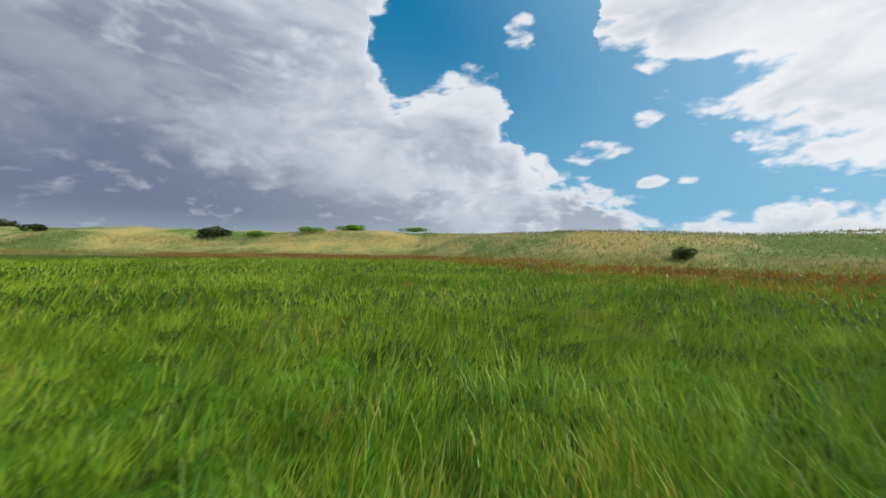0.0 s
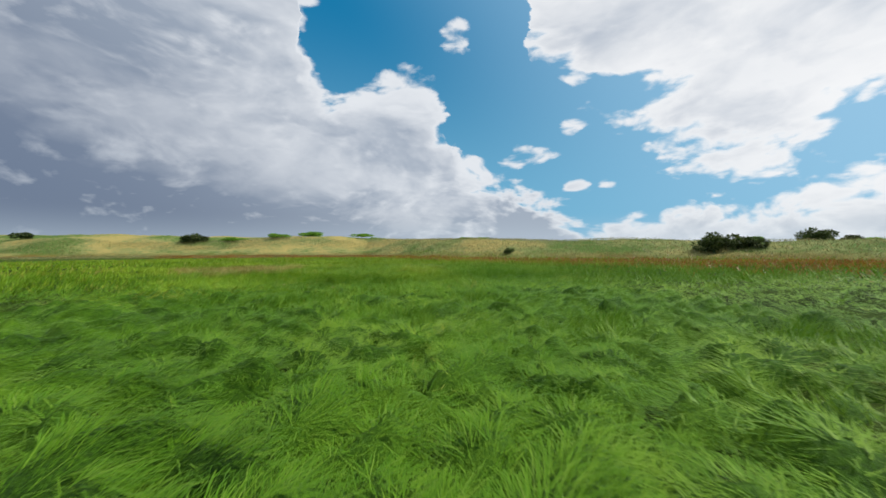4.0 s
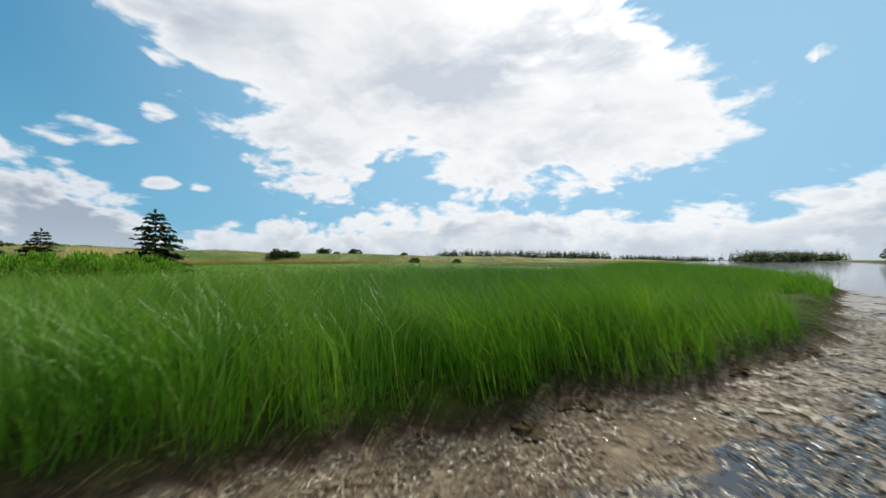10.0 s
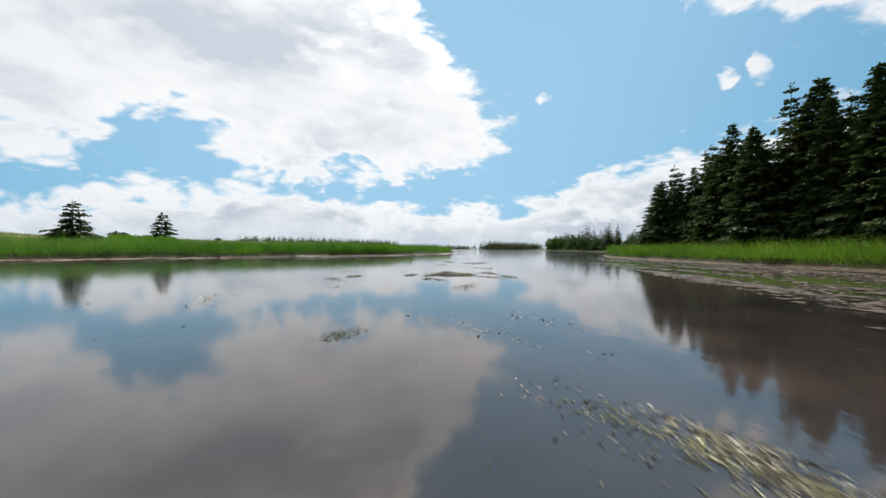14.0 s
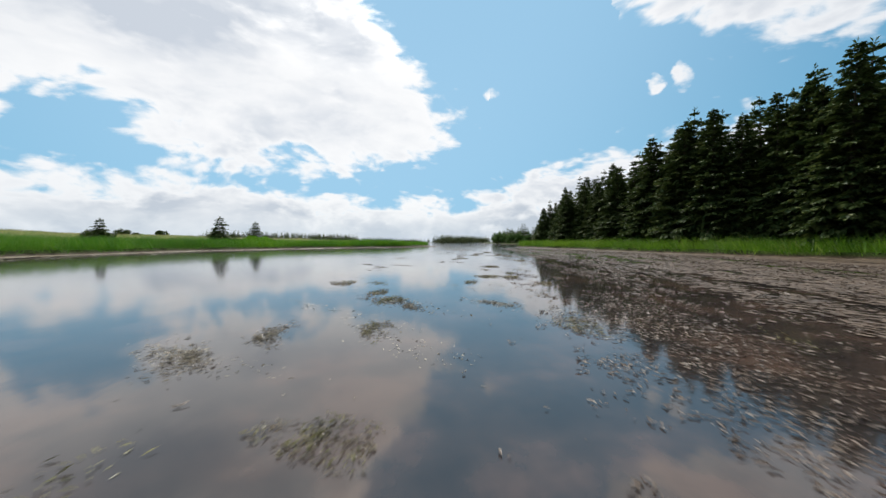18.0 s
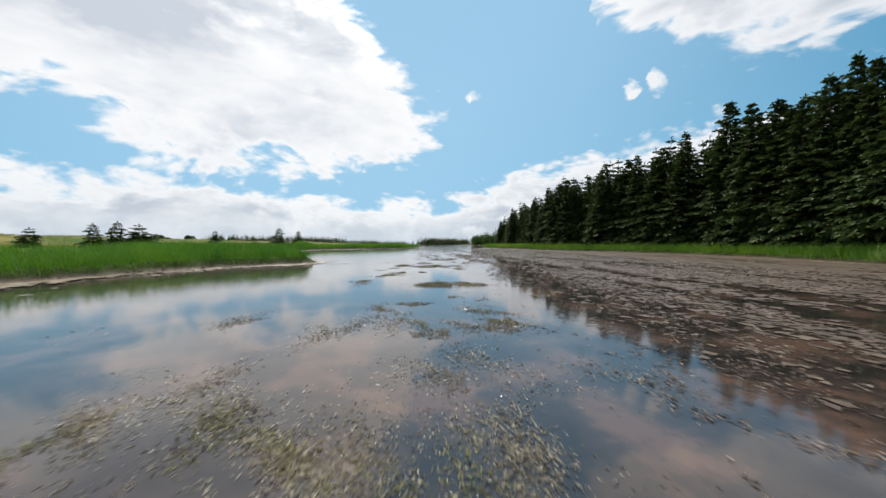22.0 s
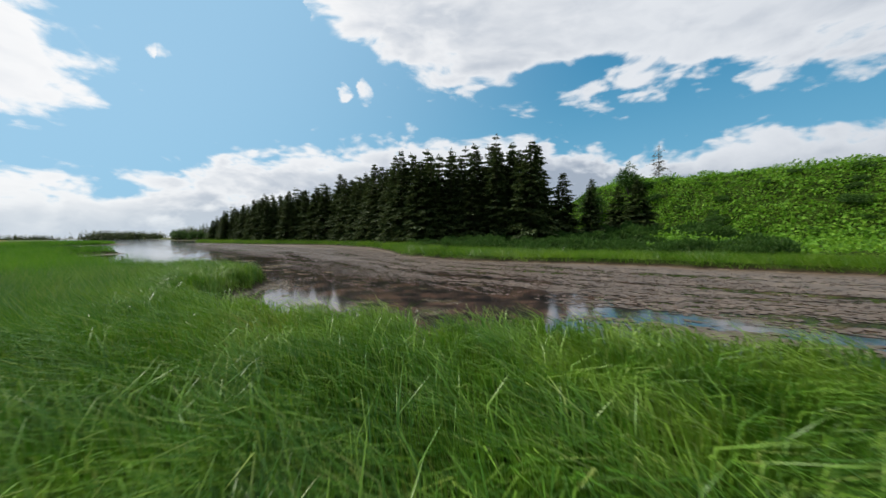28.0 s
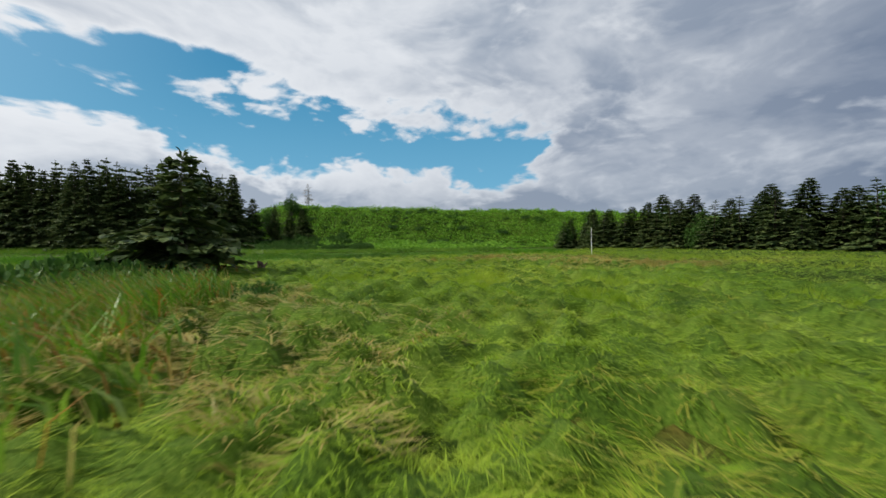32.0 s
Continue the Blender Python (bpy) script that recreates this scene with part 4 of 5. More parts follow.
def lodged(x, y):
    """Where the hay lies combed over in waves, and not upright."""
    f = ease(0.45 * wavy(x, y, 0.8, 6.5) + 0.35 * wavy(x, y, 3.0, 7.5) + 0.60, 0.0, 0.5)
    return f * np.where(x > -120, ease(-y, 14, 30), 1.0)


def mound(x, y):
    dn, ds = bank(x, y)
    return (0.06 + 0.24 * ease(tussock(x, y), 0.15, 0.85)) * (0.35 + 0.65 * lodged(x, y)) * ease(dn, 5, 12) * (1 - ease(straw_patches(x, y), 0.0, 0.4))


def thatch(box, far, material, name, label, bare=False):
    """The felt of old grass under the hay or the straw, as one uneven sheet near the route."""
    ax, ay = np.arange(box[0], box[1], 0.13), np.arange(box[2], box[3], 0.13)
    x, y = np.meshgrid(ax, ay)
    shape, idx = x.shape, np.arange(x.size).reshape(x.shape)
    x, y = x.ravel(), y.ravel()
    patch = straw_patches(x, y)
    ok = (route_distance(x, y) < far) & ((patch > 0.12) if bare else (tall_belt(x, y) < 0.8))
    z = ground_height(x, y) + mound(x, y) - 0.04 + (0.06 * ease(patch, 0.15, 0.35) - 0.02 + 0.03 * wavy(x, y, 0.07, 2.0) if bare else 0)
    ok = ok.reshape(shape)
    full = ok[:-1, :-1] & ok[1:, 1:] & ok[:-1, 1:] & ok[1:, :-1]
    f = np.stack([idx[:-1, :-1][full], idx[:-1, 1:][full], idx[1:, 1:][full], idx[1:, :-1][full]], 1)
    used = np.unique(f)
    remap = np.zeros(x.size, int)
    remap[used] = np.arange(len(used))
    v = np.stack([x[used], y[used], z[used]], 1)
    tagged(new(name, mesh_from(name, v, remap[f], material)), label, "grass", kind="stuff")


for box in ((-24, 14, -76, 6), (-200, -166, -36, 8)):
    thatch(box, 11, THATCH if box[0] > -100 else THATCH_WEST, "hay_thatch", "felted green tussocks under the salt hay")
    thatch(box, 15, STRAW_FELT, "straw_felt", "tan felt of trampled dead straw", True)


def blades(name, label, material, x, y, seed, wide, kind, far=False):
    """One sheet of grass blades rooted at x, y. kind: hay, cord or straw."""
    r = np.random.default_rng(seed)
    patch = straw_patches(x, y)
    belt = tall_belt(x, y)
    if kind == "straw":
        keep = patch > 0.2
    elif kind == "weeds":
        keep = r.random(len(x)) > 0.05
    else:
        keep = (r.random(len(x)) > patch * 1.6) & ((r.random(len(x)) < belt) == (kind == "cord"))
    x, y, belt = x[keep], y[keep], belt[keep]
    if kind == "hay" and material is not DRY:
        keep = r.random(len(x)) > 0.9 * dry_patches(x, y)
        x, y, belt = x[keep], y[keep], belt[keep]
    # tussocks: some hollows between them stay bare and dark
    tuft = tussock(x, y)
    if kind == "hay":
        keep = (tuft > 0.10 + 0.25 * r.random(len(x))) | (r.random(len(x)) < 0.12)
        x, y, belt, tuft = x[keep], y[keep], belt[keep], tuft[keep]
    elif kind == "cord":
        keep = (tuft > 0.10 + 0.30 * r.random(len(x))) | (r.random(len(x)) < 0.2)
        x, y, belt, tuft = x[keep], y[keep], belt[keep], tuft[keep]
    n = len(x)
    dn, ds = bank(x, y)
    z = ground_height(x, y) - 0.03
    swirl = 1.3 * wavy(x, y, 0.32, 3.5) + 1.3 * wavy(x, y, 2.2, 4.5) + 0.8
    if kind == "straw":
        ln, lean, curl = r.uniform(0.25, 0.7, n), r.uniform(1.2, 1.52, n), np.full(n, 0.12)
        swirl = swirl + r.normal(0, 0.7, n)
    elif kind == "weeds":
        ln, lean, curl = r.uniform(0.5, 1.05, n), np.abs(r.normal(0.2, 0.2, n)), np.full(n, 0.7)
        swirl = swirl + r.normal(0, 0.9, n)
    elif kind == "cord":
        ln = (0.80 + 0.36 * belt) * r.uniform(0.60, 1.15, n) * (0.80 + 0.36 * tuft)
        ln *= np.interp(x, [-200, -184, -174, -165, -120, -70, -45, -20, -5], [0.72, 0.72, 0.9, 1.0, 1.05, 1.25, 1.22, 1.08, 1.0])
        ln *= np.where(ds > -0.2, 0.95, 1.0) * np.where(y > -20, 0.62, 1.0)
        ln *= 1 - 0.42 * ease(-x, 170, 176) * ease(y, -33.5, -30.5)
        ln *= 1 - 0.35 * ease(3.2 - np.hypot((x + 183.0) / 1.3, y + 28.4), 0, 1.5)
        lean, curl = np.abs(r.normal(0.16, 0.14, n)) + 0.12 * tuft, np.where(x < -160, 1.0, 0.6)
        swirl = swirl + r.normal(0, 0.8, n)
    else:
        flat = lodged(x, y)
        here = mound(x, y)
        z = z + here
        # lodged blades comb downhill from the crown of each tussock
        share = here / (0.06 + 0.24 * ease(tuft, 0.15, 0.85))
        gx = (ease(tussock(x + 0.1, y), 0.15, 0.85) - ease(tuft, 0.15, 0.85)) * 2.4 * share
        gy = (ease(tussock(x, y + 0.1), 0.15, 0.85) - ease(tuft, 0.15, 0.85)) * 2.4 * share
        swirl = np.arctan2(0.35 * np.sin(swirl) - 1.2 * gy, 0.35 * np.cos(swirl) - 1.2 * gx)
        steep = np.arctan(np.hypot(gx, gy))
        ln = r.uniform(0.26, 0.55, n) * (0.65 + 0.5 * tuft) * (1 - 0.1 * flat) * np.where(x < -120, 0.72, 1.0)
        lean = np.abs(r.normal(0.25, 0.15, n)) * (1.2 - 0.6 * flat) + flat * (0.85 + 0.7 * steep)
        curl = 0.5 + 0.30 * flat
        swirl = swirl + r.normal(0, 0.32, n) * (2.2 - 1.2 * flat)
    w = wide * r.uniform(0.6, 1.4, n) * np.where((x < -160) & (kind == "cord"), 1.2, 1.0)
    hx, hy = np.cos(swirl), np.sin(swirl)
    face = r.uniform(0, 6.28, n)
    if kind == "hay":
        face = np.where(r.random(n) < flat, swirl + 1.57 + r.normal(0, 0.35, n), face)
    sx, sy = np.cos(face) * w, np.sin(face) * w
    l1, l2 = lean, np.minimum(lean + curl, 1.75)
    m = ln * 0.52
    mx, my, mz = x + hx * np.sin(l1) * m, y + hy * np.sin(l1) * m, z + np.cos(l1) * m
    tx, ty, tz = mx + hx * np.sin(l2) * (ln - m), my + hy * np.sin(l2) * (ln - m), mz + np.cos(l2) * (ln - m)
    tz = np.maximum(tz, z + 0.05)
    root_a, root_b, tip = np.stack([x - sx, y - sy, z], 1), np.stack([x + sx, y + sy, z], 1), np.stack([tx, ty, tz], 1)
    if far:
        v = np.stack([root_a, root_b, tip], 1).reshape(-1, 3)
        f = np.arange(3 * n).reshape(-1, 3)
    else:
        v = np.stack([root_a, root_b, np.stack([mx - sx * 0.8, my - sy * 0.8, mz], 1), np.stack([mx + sx * 0.8, my + sy * 0.8, mz], 1), tip], 1).reshape(-1, 3)
        b = np.arange(n)[:, None] * 5
        f = np.concatenate([b + [0, 1, 3], b + [0, 3, 2], b + [2, 3, 4]], 0)
    return tagged(new(name, mesh_from(name, v, f, material)), label, "grass", kind="stuff")


def near_route(r, box, per_metre, near, far):
    """Random spots in those two-metre cells of a box that come within reach of the route."""
    cx, cy = np.meshgrid(np.arange(box[0], box[1], 2.0) + 1, np.arange(box[2], box[3], 2.0) + 1)
    cx, cy = cx.ravel(), cy.ravel()
    d = route_distance(cx, cy)
    keep = (d >= near - 1.5) & (d < far + 1.5)
    cx, cy = np.repeat(cx[keep], int(per_metre * 4)), np.repeat(cy[keep], int(per_metre * 4))
    return cx + r.uniform(-1, 1, len(cx)), cy + r.uniform(-1, 1, len(cy))


def scatter(box, per_metre, near, far, seed, gold=None):
    """Even scatter on the land between two distances from the route."""
    r = np.random.default_rng(seed)
    x, y = near_route(r, box, per_metre, near, far)
    d = route_distance(x, y)
    keep = (d >= near) & (d < far)
    x, y = x[keep], y[keep]
    dn, ds = bank(x, y)
    keep = ((dn > np.where((x < -120) & (x > -174), -0.22, np.where((x < -176) & (x > -184), 0.15, -0.06))) | (ds > 0.0)) & (y < line(DUNE, x) + 8)
    if gold is not None:
        # hay ripens to gold towards the dunes, but stays darker east of the route
        keep &= (r.random(len(x)) < ease(y + 5 * wavy(x, y, 2.5, 4.0) - 26 * ease(x, 1, 7) * ease(-y, -25, 5), -30, -8)) == gold
    return x[keep], y[keep]


def scatter_bank(x0, x1, side, deep, per_metre, near, far, seed):
    """Scatter in a strip along one bank of the creek."""
    r = np.random.default_rng(seed)
    n = int((x1 - x0) * deep * per_metre * 1.15)
    x = r.uniform(x0, x1, n)
    edge, sign = (NORTH, 1) if side == "north" else (SOUTH, -1)
    y = line(edge, x) + sign * r.uniform(-0.8, deep, n)
    dn, ds = bank(x, y)
    d = route_distance(x, y)
    keep = ((dn if sign > 0 else ds) > -0.10) & (d >= near) & (d < far)
    return x[keep], y[keep]


HAY_TEXT, CORD_TEXT = "low swirling salt hay in bright green tussocks", "tall upright green cordgrass along the creek bank"
for box, hay, cord, gold in [((-40, 18, -86, 8), HAY, CORD, False), ((-24, 18, -38, 8), HAY_GOLD, CORD_WEST, True), ((-206, -164, -44, 8), HAY_WEST, CORD_WEST, None)]:
    blades("salt_hay", HAY_TEXT, hay, *scatter(box, 560, 0, 4.2, 51, gold), 61, 0.0045, "hay")
    blades("salt_hay", HAY_TEXT, hay, *scatter((box[0] - 6, box[1] + 6, box[2], box[3] + 6), 260, 4.2, 12, 52, gold), 62, 0.008, "hay", True)
    blades("salt_hay", HAY_TEXT, hay, *scatter((box[0] - 16, box[1] + 16, box[2], box[3] + 20), 60, 12, 30, 53, gold), 63, 0.018, "hay", True)
    blades("cordgrass", CORD_TEXT, cord, *scatter(box, 330 if gold is not None else 520, 0, 5, 54, gold), 64, 0.0075, "cord")
    blades("cordgrass", CORD_TEXT, cord, *scatter(box, 130 if gold is not None else 240, 5, 16, 55, gold), 65, 0.011, "cord", True)
blades("salt_hay", HAY_TEXT, HAY, *scatter((-100, 70, -60, 40), 9, 30, 75, 56, False), 66, 0.045, "hay", True)
blades("salt_hay", HAY_TEXT, HAY_GOLD, *scatter((-100, 70, -60, 70), 11, 30, 75, 56, True), 66, 0.045, "hay", True)
blades("salt_hay", HAY_TEXT, HAY_WEST, *scatter((-232, -100, -60, 60), 9, 30, 75, 56), 66, 0.045, "hay", True)
blades("cordgrass", CORD_TEXT, CORD, *scatter_bank(-164, -40, "north", 14, 90, 0, 45, 57), 67, 0.012, "cord", True)
blades("cordgrass", CORD_TEXT, CORD, *scatter_bank(-215, -206, "north", 14, 50, 0, 45, 58), 68, 0.014, "cord")
blades("cordgrass", CORD_TEXT, CORD, *scatter_bank(-40, 40, "north", 14, 40, 16, 80, 59), 69, 0.02, "cord", True)
blades("cordgrass", "green reeds and grass along the wooded bank", CORD_SHADE, *scatter_bank(-216, -26, "south", 7, 75, 0, 80, 60), 70, 0.017, "cord", True)
blades("cordgrass", "green reeds and grass along the wooded bank", CORD_SHADE, *scatter_bank(-216, -150, "south", 6, 30, 0, 80, 61), 71, 0.02, "cord", True)
for cx, cy, rx, ry in DRY_SPOTS:
    r = np.random.default_rng(int(abs(cx * 7)))
    n = int(rx * ry * 900)
    a, q = r.uniform(0, 6.28, n), np.sqrt(r.random(n))
    q = q * (1 + 0.3 * np.sin(3 * a + cx) + 0.2 * np.sin(7 * a))
    blades("dry_grass", "tall dry yellow grass on a low rise", DRY, cx + rx * q * np.cos(a), cy + ry * q * np.sin(a), 83, 0.009, "hay")
blades("dead_straw", "matted tan dead straw in trampled patches", STRAW, *scatter((-20, 0, -76, -4), 420, 0, 14, 62), 72, 0.006, "straw")
blades("dead_straw", "matted tan dead straw in trampled patches", STRAW, *scatter((-190, -172, -36, -3), 420, 0, 14, 63), 73, 0.006, "straw")

# tall weeds round the ragged spruce
r = np.random.default_rng(86)
wx, wy = r.normal(-173.9, 1.6, 15000), r.normal(-8.5, 3.0, 15000)
keep = np.abs(wx + 173.8 + 0.5 * wavy(wx, wy, 0.8, 1.0)) < 2.2
blades("tall_weeds", "tall rusty brown weeds beside the ragged spruce", RUST, wx[keep][::5], wy[keep][::5], 87, 0.010, "weeds")
blades("tall_weeds", "tall green weeds beside the ragged spruce", CORD_SHADE, wx[keep][np.arange(keep.sum()) % 5 > 1], wy[keep][np.arange(keep.sum()) % 5 > 1], 88, 0.020, "weeds")
blades("tall_weeds", "tall dry weeds beside the ragged spruce", DRY, wx[keep][1::5], wy[keep][1::5], 89, 0.008, "weeds")

# rusty sedge where the marsh meets the dunes
r = np.random.default_rng(84)
n = 90000
dx = r.uniform(-70, 64, n)
dy = line(DUNE, dx) - np.abs(r.normal(0, 1, n)) * np.interp(dx, [-70, 0, 10, 30, 60], [6, 8, 15, 20, 14]) - 1 + 4 * wavy(dx, dx, 3.0, 2.0)
blades("sedge", "rust-brown sedge at the edge of the marsh", RUST, dx, dy, 85, 0.05, "hay", True)

# marram on the dunes
r = np.random.default_rng(81)
n = 150000
dx = r.uniform(-130, 130, n)
dy = line(DUNE, dx) + r.uniform(0, 36, n) + np.interp(dx, [-20, 5, 30, 70], [-12, 0, 4, -4])
blades("dune_grass", "pale straw and grey-green marram on the dunes", MARRAM, dx, dy, 82, 0.05, "hay", True)

# herbs that cover the hill
r = np.random.default_rng(61)
n = 260000
hx, hy = r.uniform(-275, -150, n), r.uniform(-132, -58, n)
hv = (hx + 221) * 0.423 + (hy + 95) * 0.906
back = bank(hx, hy)[1]
keep = (hv > -6) & (((hv < 18.5) & (back > 3)) | ((back > 9) & (back < 30) & (hx < -185) & (r.random(n) < 0.5)))
hx, hy = hx[keep], hy[keep]
clump = 0.5 + 0.35 * wavy(hx, hy, 1.1, 1.0) + 0.25 * wavy(hx, hy, 3.0, 2.0)
hz = ground_height(hx, hy) + np.clip(clump, 0, 1.2) ** 1.5 * r.uniform(0.1, 1.0, len(hx)) * (1.7 - 0.7 * ease(-hx, 168, 155))
dirs = r.normal(0, 1, (len(hx), 3)) + [0, 0, 0.5]
dirs /= np.linalg.norm(dirs, axis=1)[:, None]
ln = r.uniform(0.22, 0.55, len(hx))
v, f = sprays(np.stack([hx, hy, hz], 1), dirs, ln, ln * 0.3, 0.2, r)
tagged(new("hill_herbs", mesh_from("hill_herbs", v, f, HERB, smooth=False)), "dense green herbs and low shrubs covering the hill", "plants", kind="stuff")

# ---------------------------------------------------------------- floating weed
# the weed lies south of this line, between the open channel and the wooded bank
WEED_EDGE = np.array([(-216, -45), (-200, -41.5), (-186, -40.8), (-183, -43), (-181, -46), (-177, -44.6), (-170, -44.6), (-166, -47.5), (-152, -56.8), (-144, -58.5), (-133, -63), (-117, -67.5), (-106, -71.5), (-96, -77), (-83, -84), (-75, -87), (-60, -93), (-40, -103), (-20, -116)], float)
FLOW = np.array([(-36, -82), (-60, -84), (-85, -80), (-110, -68), (-140, -58), (-165, -48), (-182, -41)], float)[::-1]


def streaks(x, y, seed):
    """Long drawn-out variation along the creek, short across it."""
    off = y - np.interp(x, FLOW[:, 0], FLOW[:, 1])
    return 0.45 * wavy(x * 0.22, off, 0.42, seed) + 0.35 * wavy(x * 0.25, off, 1.1, seed + 1.3) + 0.3 * wavy(x * 0.5, off, 0.16, seed + 2.1) + 0.28 * wavy(x * 0.6, off, 0.07, seed + 4.0)


def weed_raft(name, label, material, box, cell, value, seed, lift):
    """A ragged skin of weed on the water: one torn sheet of small uneven cells."""
    r = np.random.default_rng(seed)
    ax, ay = np.arange(box[0], box[1], cell * 1.5), np.arange(box[2], box[3], cell)
    x, y = np.meshgrid(ax, ay)
    shape = x.shape
    x = x.ravel() + r.uniform(-0.5, 0.5, x.size) * cell
    y = y.ravel() + r.uniform(-0.4, 0.4, y.size) * cell
    ok = (value(x, y) + r.normal(0, 0.36, len(x)) > 0).reshape(shape)
    idx = np.arange(x.size).reshape(shape)
    full = (ok[:-1, :-1].astype(int) + ok[1:, 1:] + ok[:-1, 1:] + ok[1:, :-1]) > 2
    # close to the route the skin is worn to loose scraps
    full &= (r.random(x.size) < ease(route_distance(x, y), 2.5, 8) * 0.97).reshape(shape)[:-1, :-1]
    f = np.stack([idx[:-1, :-1][full], idx[:-1, 1:][full], idx[1:, 1:][full], idx[1:, :-1][full]], 1)
    used = np.unique(f)
    remap = np.zeros(x.size, int)
    remap[used] = np.arange(len(used))
    v = np.stack([x[used], y[used], lift + r.uniform(-0.005, 0.005, len(used))], 1)
    return tagged(new(name, mesh_from(name, v, remap[f], material, smooth=False)), label, "water weed", kind="stuff")


def brown_value(x, y):
    dn, ds = bank(x, y)
    south = line(WEED_EDGE, x) - y
    v = streaks(x, y, 3.0) + np.interp(south, [-5, -1, 0.5, 6, 16], [-1.5, -0.5, 0.05, 0.20, 0.5]) + np.interp(x, [-100, -80, -60, -45], [0.0, -0.06, -0.18, -0.5]) + np.interp(-ds, [0, 4], [0.4, 0])
    return np.where((ds < -0.3) & (dn < -2.5), v, -1)


def strand_value(x, y):
    dn, ds = bank(x, y)
    wide = np.interp(x, [-190, -182, -165, -140, -110, -60, -30], [1.4, 2.0, 2.2, 3.4, 3.0, 5.0, 5.0])
    return np.where((dn < -0.3) & (ds < -1), streaks(x, y, 5.0) + 0.75 - 1.3 * (-dn / wide), -1)


weed_raft("floating_weed", "brown floating weed in long rafts near the wooded bank", MAT_BROWN, (-214, -38, -112, -40), 0.075, brown_value, 3, 0.014)
weed_raft("stranded_weed", "tan weed stranded along the muddy creek edge", MAT_TAN, (-150, -8, -98, -37), 0.09, strand_value, 5, 0.036)


def weed_tufts(name, label, material, places, count, spread, seed, most, size):
    """Clusters of thin weed stems that just break the surface."""
    r = np.random.default_rng(seed)
    bases = []
    spots = list(places) + [(cx, np.interp(cx, FLOW[:, 0], FLOW[:, 1]) + r.normal(0, spread)) for cx in r.uniform(-182, -36, count)]
    for k, (cx, cy) in enumerate(spots):
        n = int((r.uniform(0.5, 1.0) if k < len(places) else r.uniform(0.1, 0.8) ** 2) * most)
        big = r.uniform(0.12, 0.24)
        p = r.normal(0, 1, (n, 2)) * [big * 1.7, big * 0.6]
        p[:, 1] += 0.25 * np.sin(p[:, 0] * 2.2 + k)
        bases.append(p + [cx, cy])
    p = np.concatenate(bases)
    dn, ds = bank(p[:, 0], p[:, 1])
    p = p[(dn < -0.8) & (ds < -0.5)]
    n = len(p)
    a = r.uniform(0, 6.28, n)
    d = np.stack([np.cos(a), np.sin(a), r.uniform(0.0, 0.45, n)], 1)
    d /= np.linalg.norm(d, axis=1)[:, None]
    ln = size * r.uniform(0.4, 1.3, n)
    v, f = sprays(np.stack([p[:, 0], p[:, 1], np.full(n, 0.004)], 1), d, ln, ln * 0.085, 0.1, r)
    tagged(new(name, mesh_from(name, v, f, material, smooth=False)), label, "water weed", kind="stuff")


WEED_SPOTS = [(-37.7, -84.3), (-42.8, -85.0), (-44.2, -85.2), (-54.6, -87.5), (-53.5, -85.9), (-64.2, -84.1), (-64.1, -84.7), (-62.6, -84.6), (-63.3, -85.9), (-84.6, -80.7), (-82.2, -79.4), (-80.7, -82.0), (-105.5, -70.6), (-104.6, -69.0), (-105.4, -69.5), (-115.8, -65.8), (-117.4, -66.0), (-116.2, -66.9), (-116.7, -64.8), (-117.2, -65.1), (-138.3, -57.3), (-139.9, -57.2), (-139.7, -56.4), (-140.2, -55.7), (-140.3, -57.9), (-140.3, -58.8), (-139.2, -59.0), (-151.1, -53.5), (-152.2, -53.3), (-150.3, -51.7), (-151.7, -51.5), (-160.5, -49.5), (-161.2, -50.3), (-162.9, -48.0), (-163.6, -48.7), (-160.9, -46.0), (-177.0, -40.8), (-177.1, -39.9), (-178.0, -40.8), (-175.4, -40.5), (-176.1, -39.2)]
CLUSTERS = [(-64.1, -83.6), (-63.8, -83.8), (-63.7, -84.1), (-64.1, -84.4), (-63.7, -84.7), (-63.2, -84.3), (-54.5, -87.0), (-54.4, -87.7), (-74.5, -83.5), (-107.4, -66.6), (-107.4, -67.0), (-106.7, -67.6), (-124.1, -60.7), (-123.6, -61.2), (-124.0, -62.0), (-124.4, -62.5), (-124.3, -63.2), (-125.2, -61.7), (-134.5, -59.1), (-134.4, -59.4), (-134.3, -59.8), (-134.8, -59.4), (-134.6, -60.3), (-134.4, -60.2), (-134.8, -60.5), (-135.1, -60.8), (-134.7, -59.1), (-133.0, -57.1), (-159.8, -50.2), (-159.8, -50.6), (-160.1, -51.0), (-160.3, -51.3), (-84.0, -78.6), (-83.9, -79.9), (-81.8, -80.1)]
POOL_WEED = [(-176.5, -41.8), (-177.0, -40.4), (-178.0, -40.7), (-175.7, -40.5), (-179.1, -41.6), (-177.0, -39.4), (-178.2, -39.9), (-177.7, -37.6), (-180.4, -38.1), (-141.8, -54.8), (-142.7, -54.9), (-142.5, -55.1), (-143.3, -55.6), (-143.5, -55.9), (-143.6, -56.3), (-143.7, -57.1), (-143.8, -56.9), (-142.3, -56.8), (-142.5, -54.2), (-142.0, -57.7)]
weed_tufts("weed_stems", "tufts of pale weed stems breaking the water", MAT_STEM, WEED_SPOTS + CLUSTERS + POOL_WEED, 90, 3.0, 91, 430, 0.06)
weed_tufts("weed_stems", "tufts of green weed stems breaking the water", MAT_GREEN, WEED_SPOTS[1::4] + CLUSTERS[::4] + POOL_WEED[::2], 40, 3.5, 92, 420, 0.06)


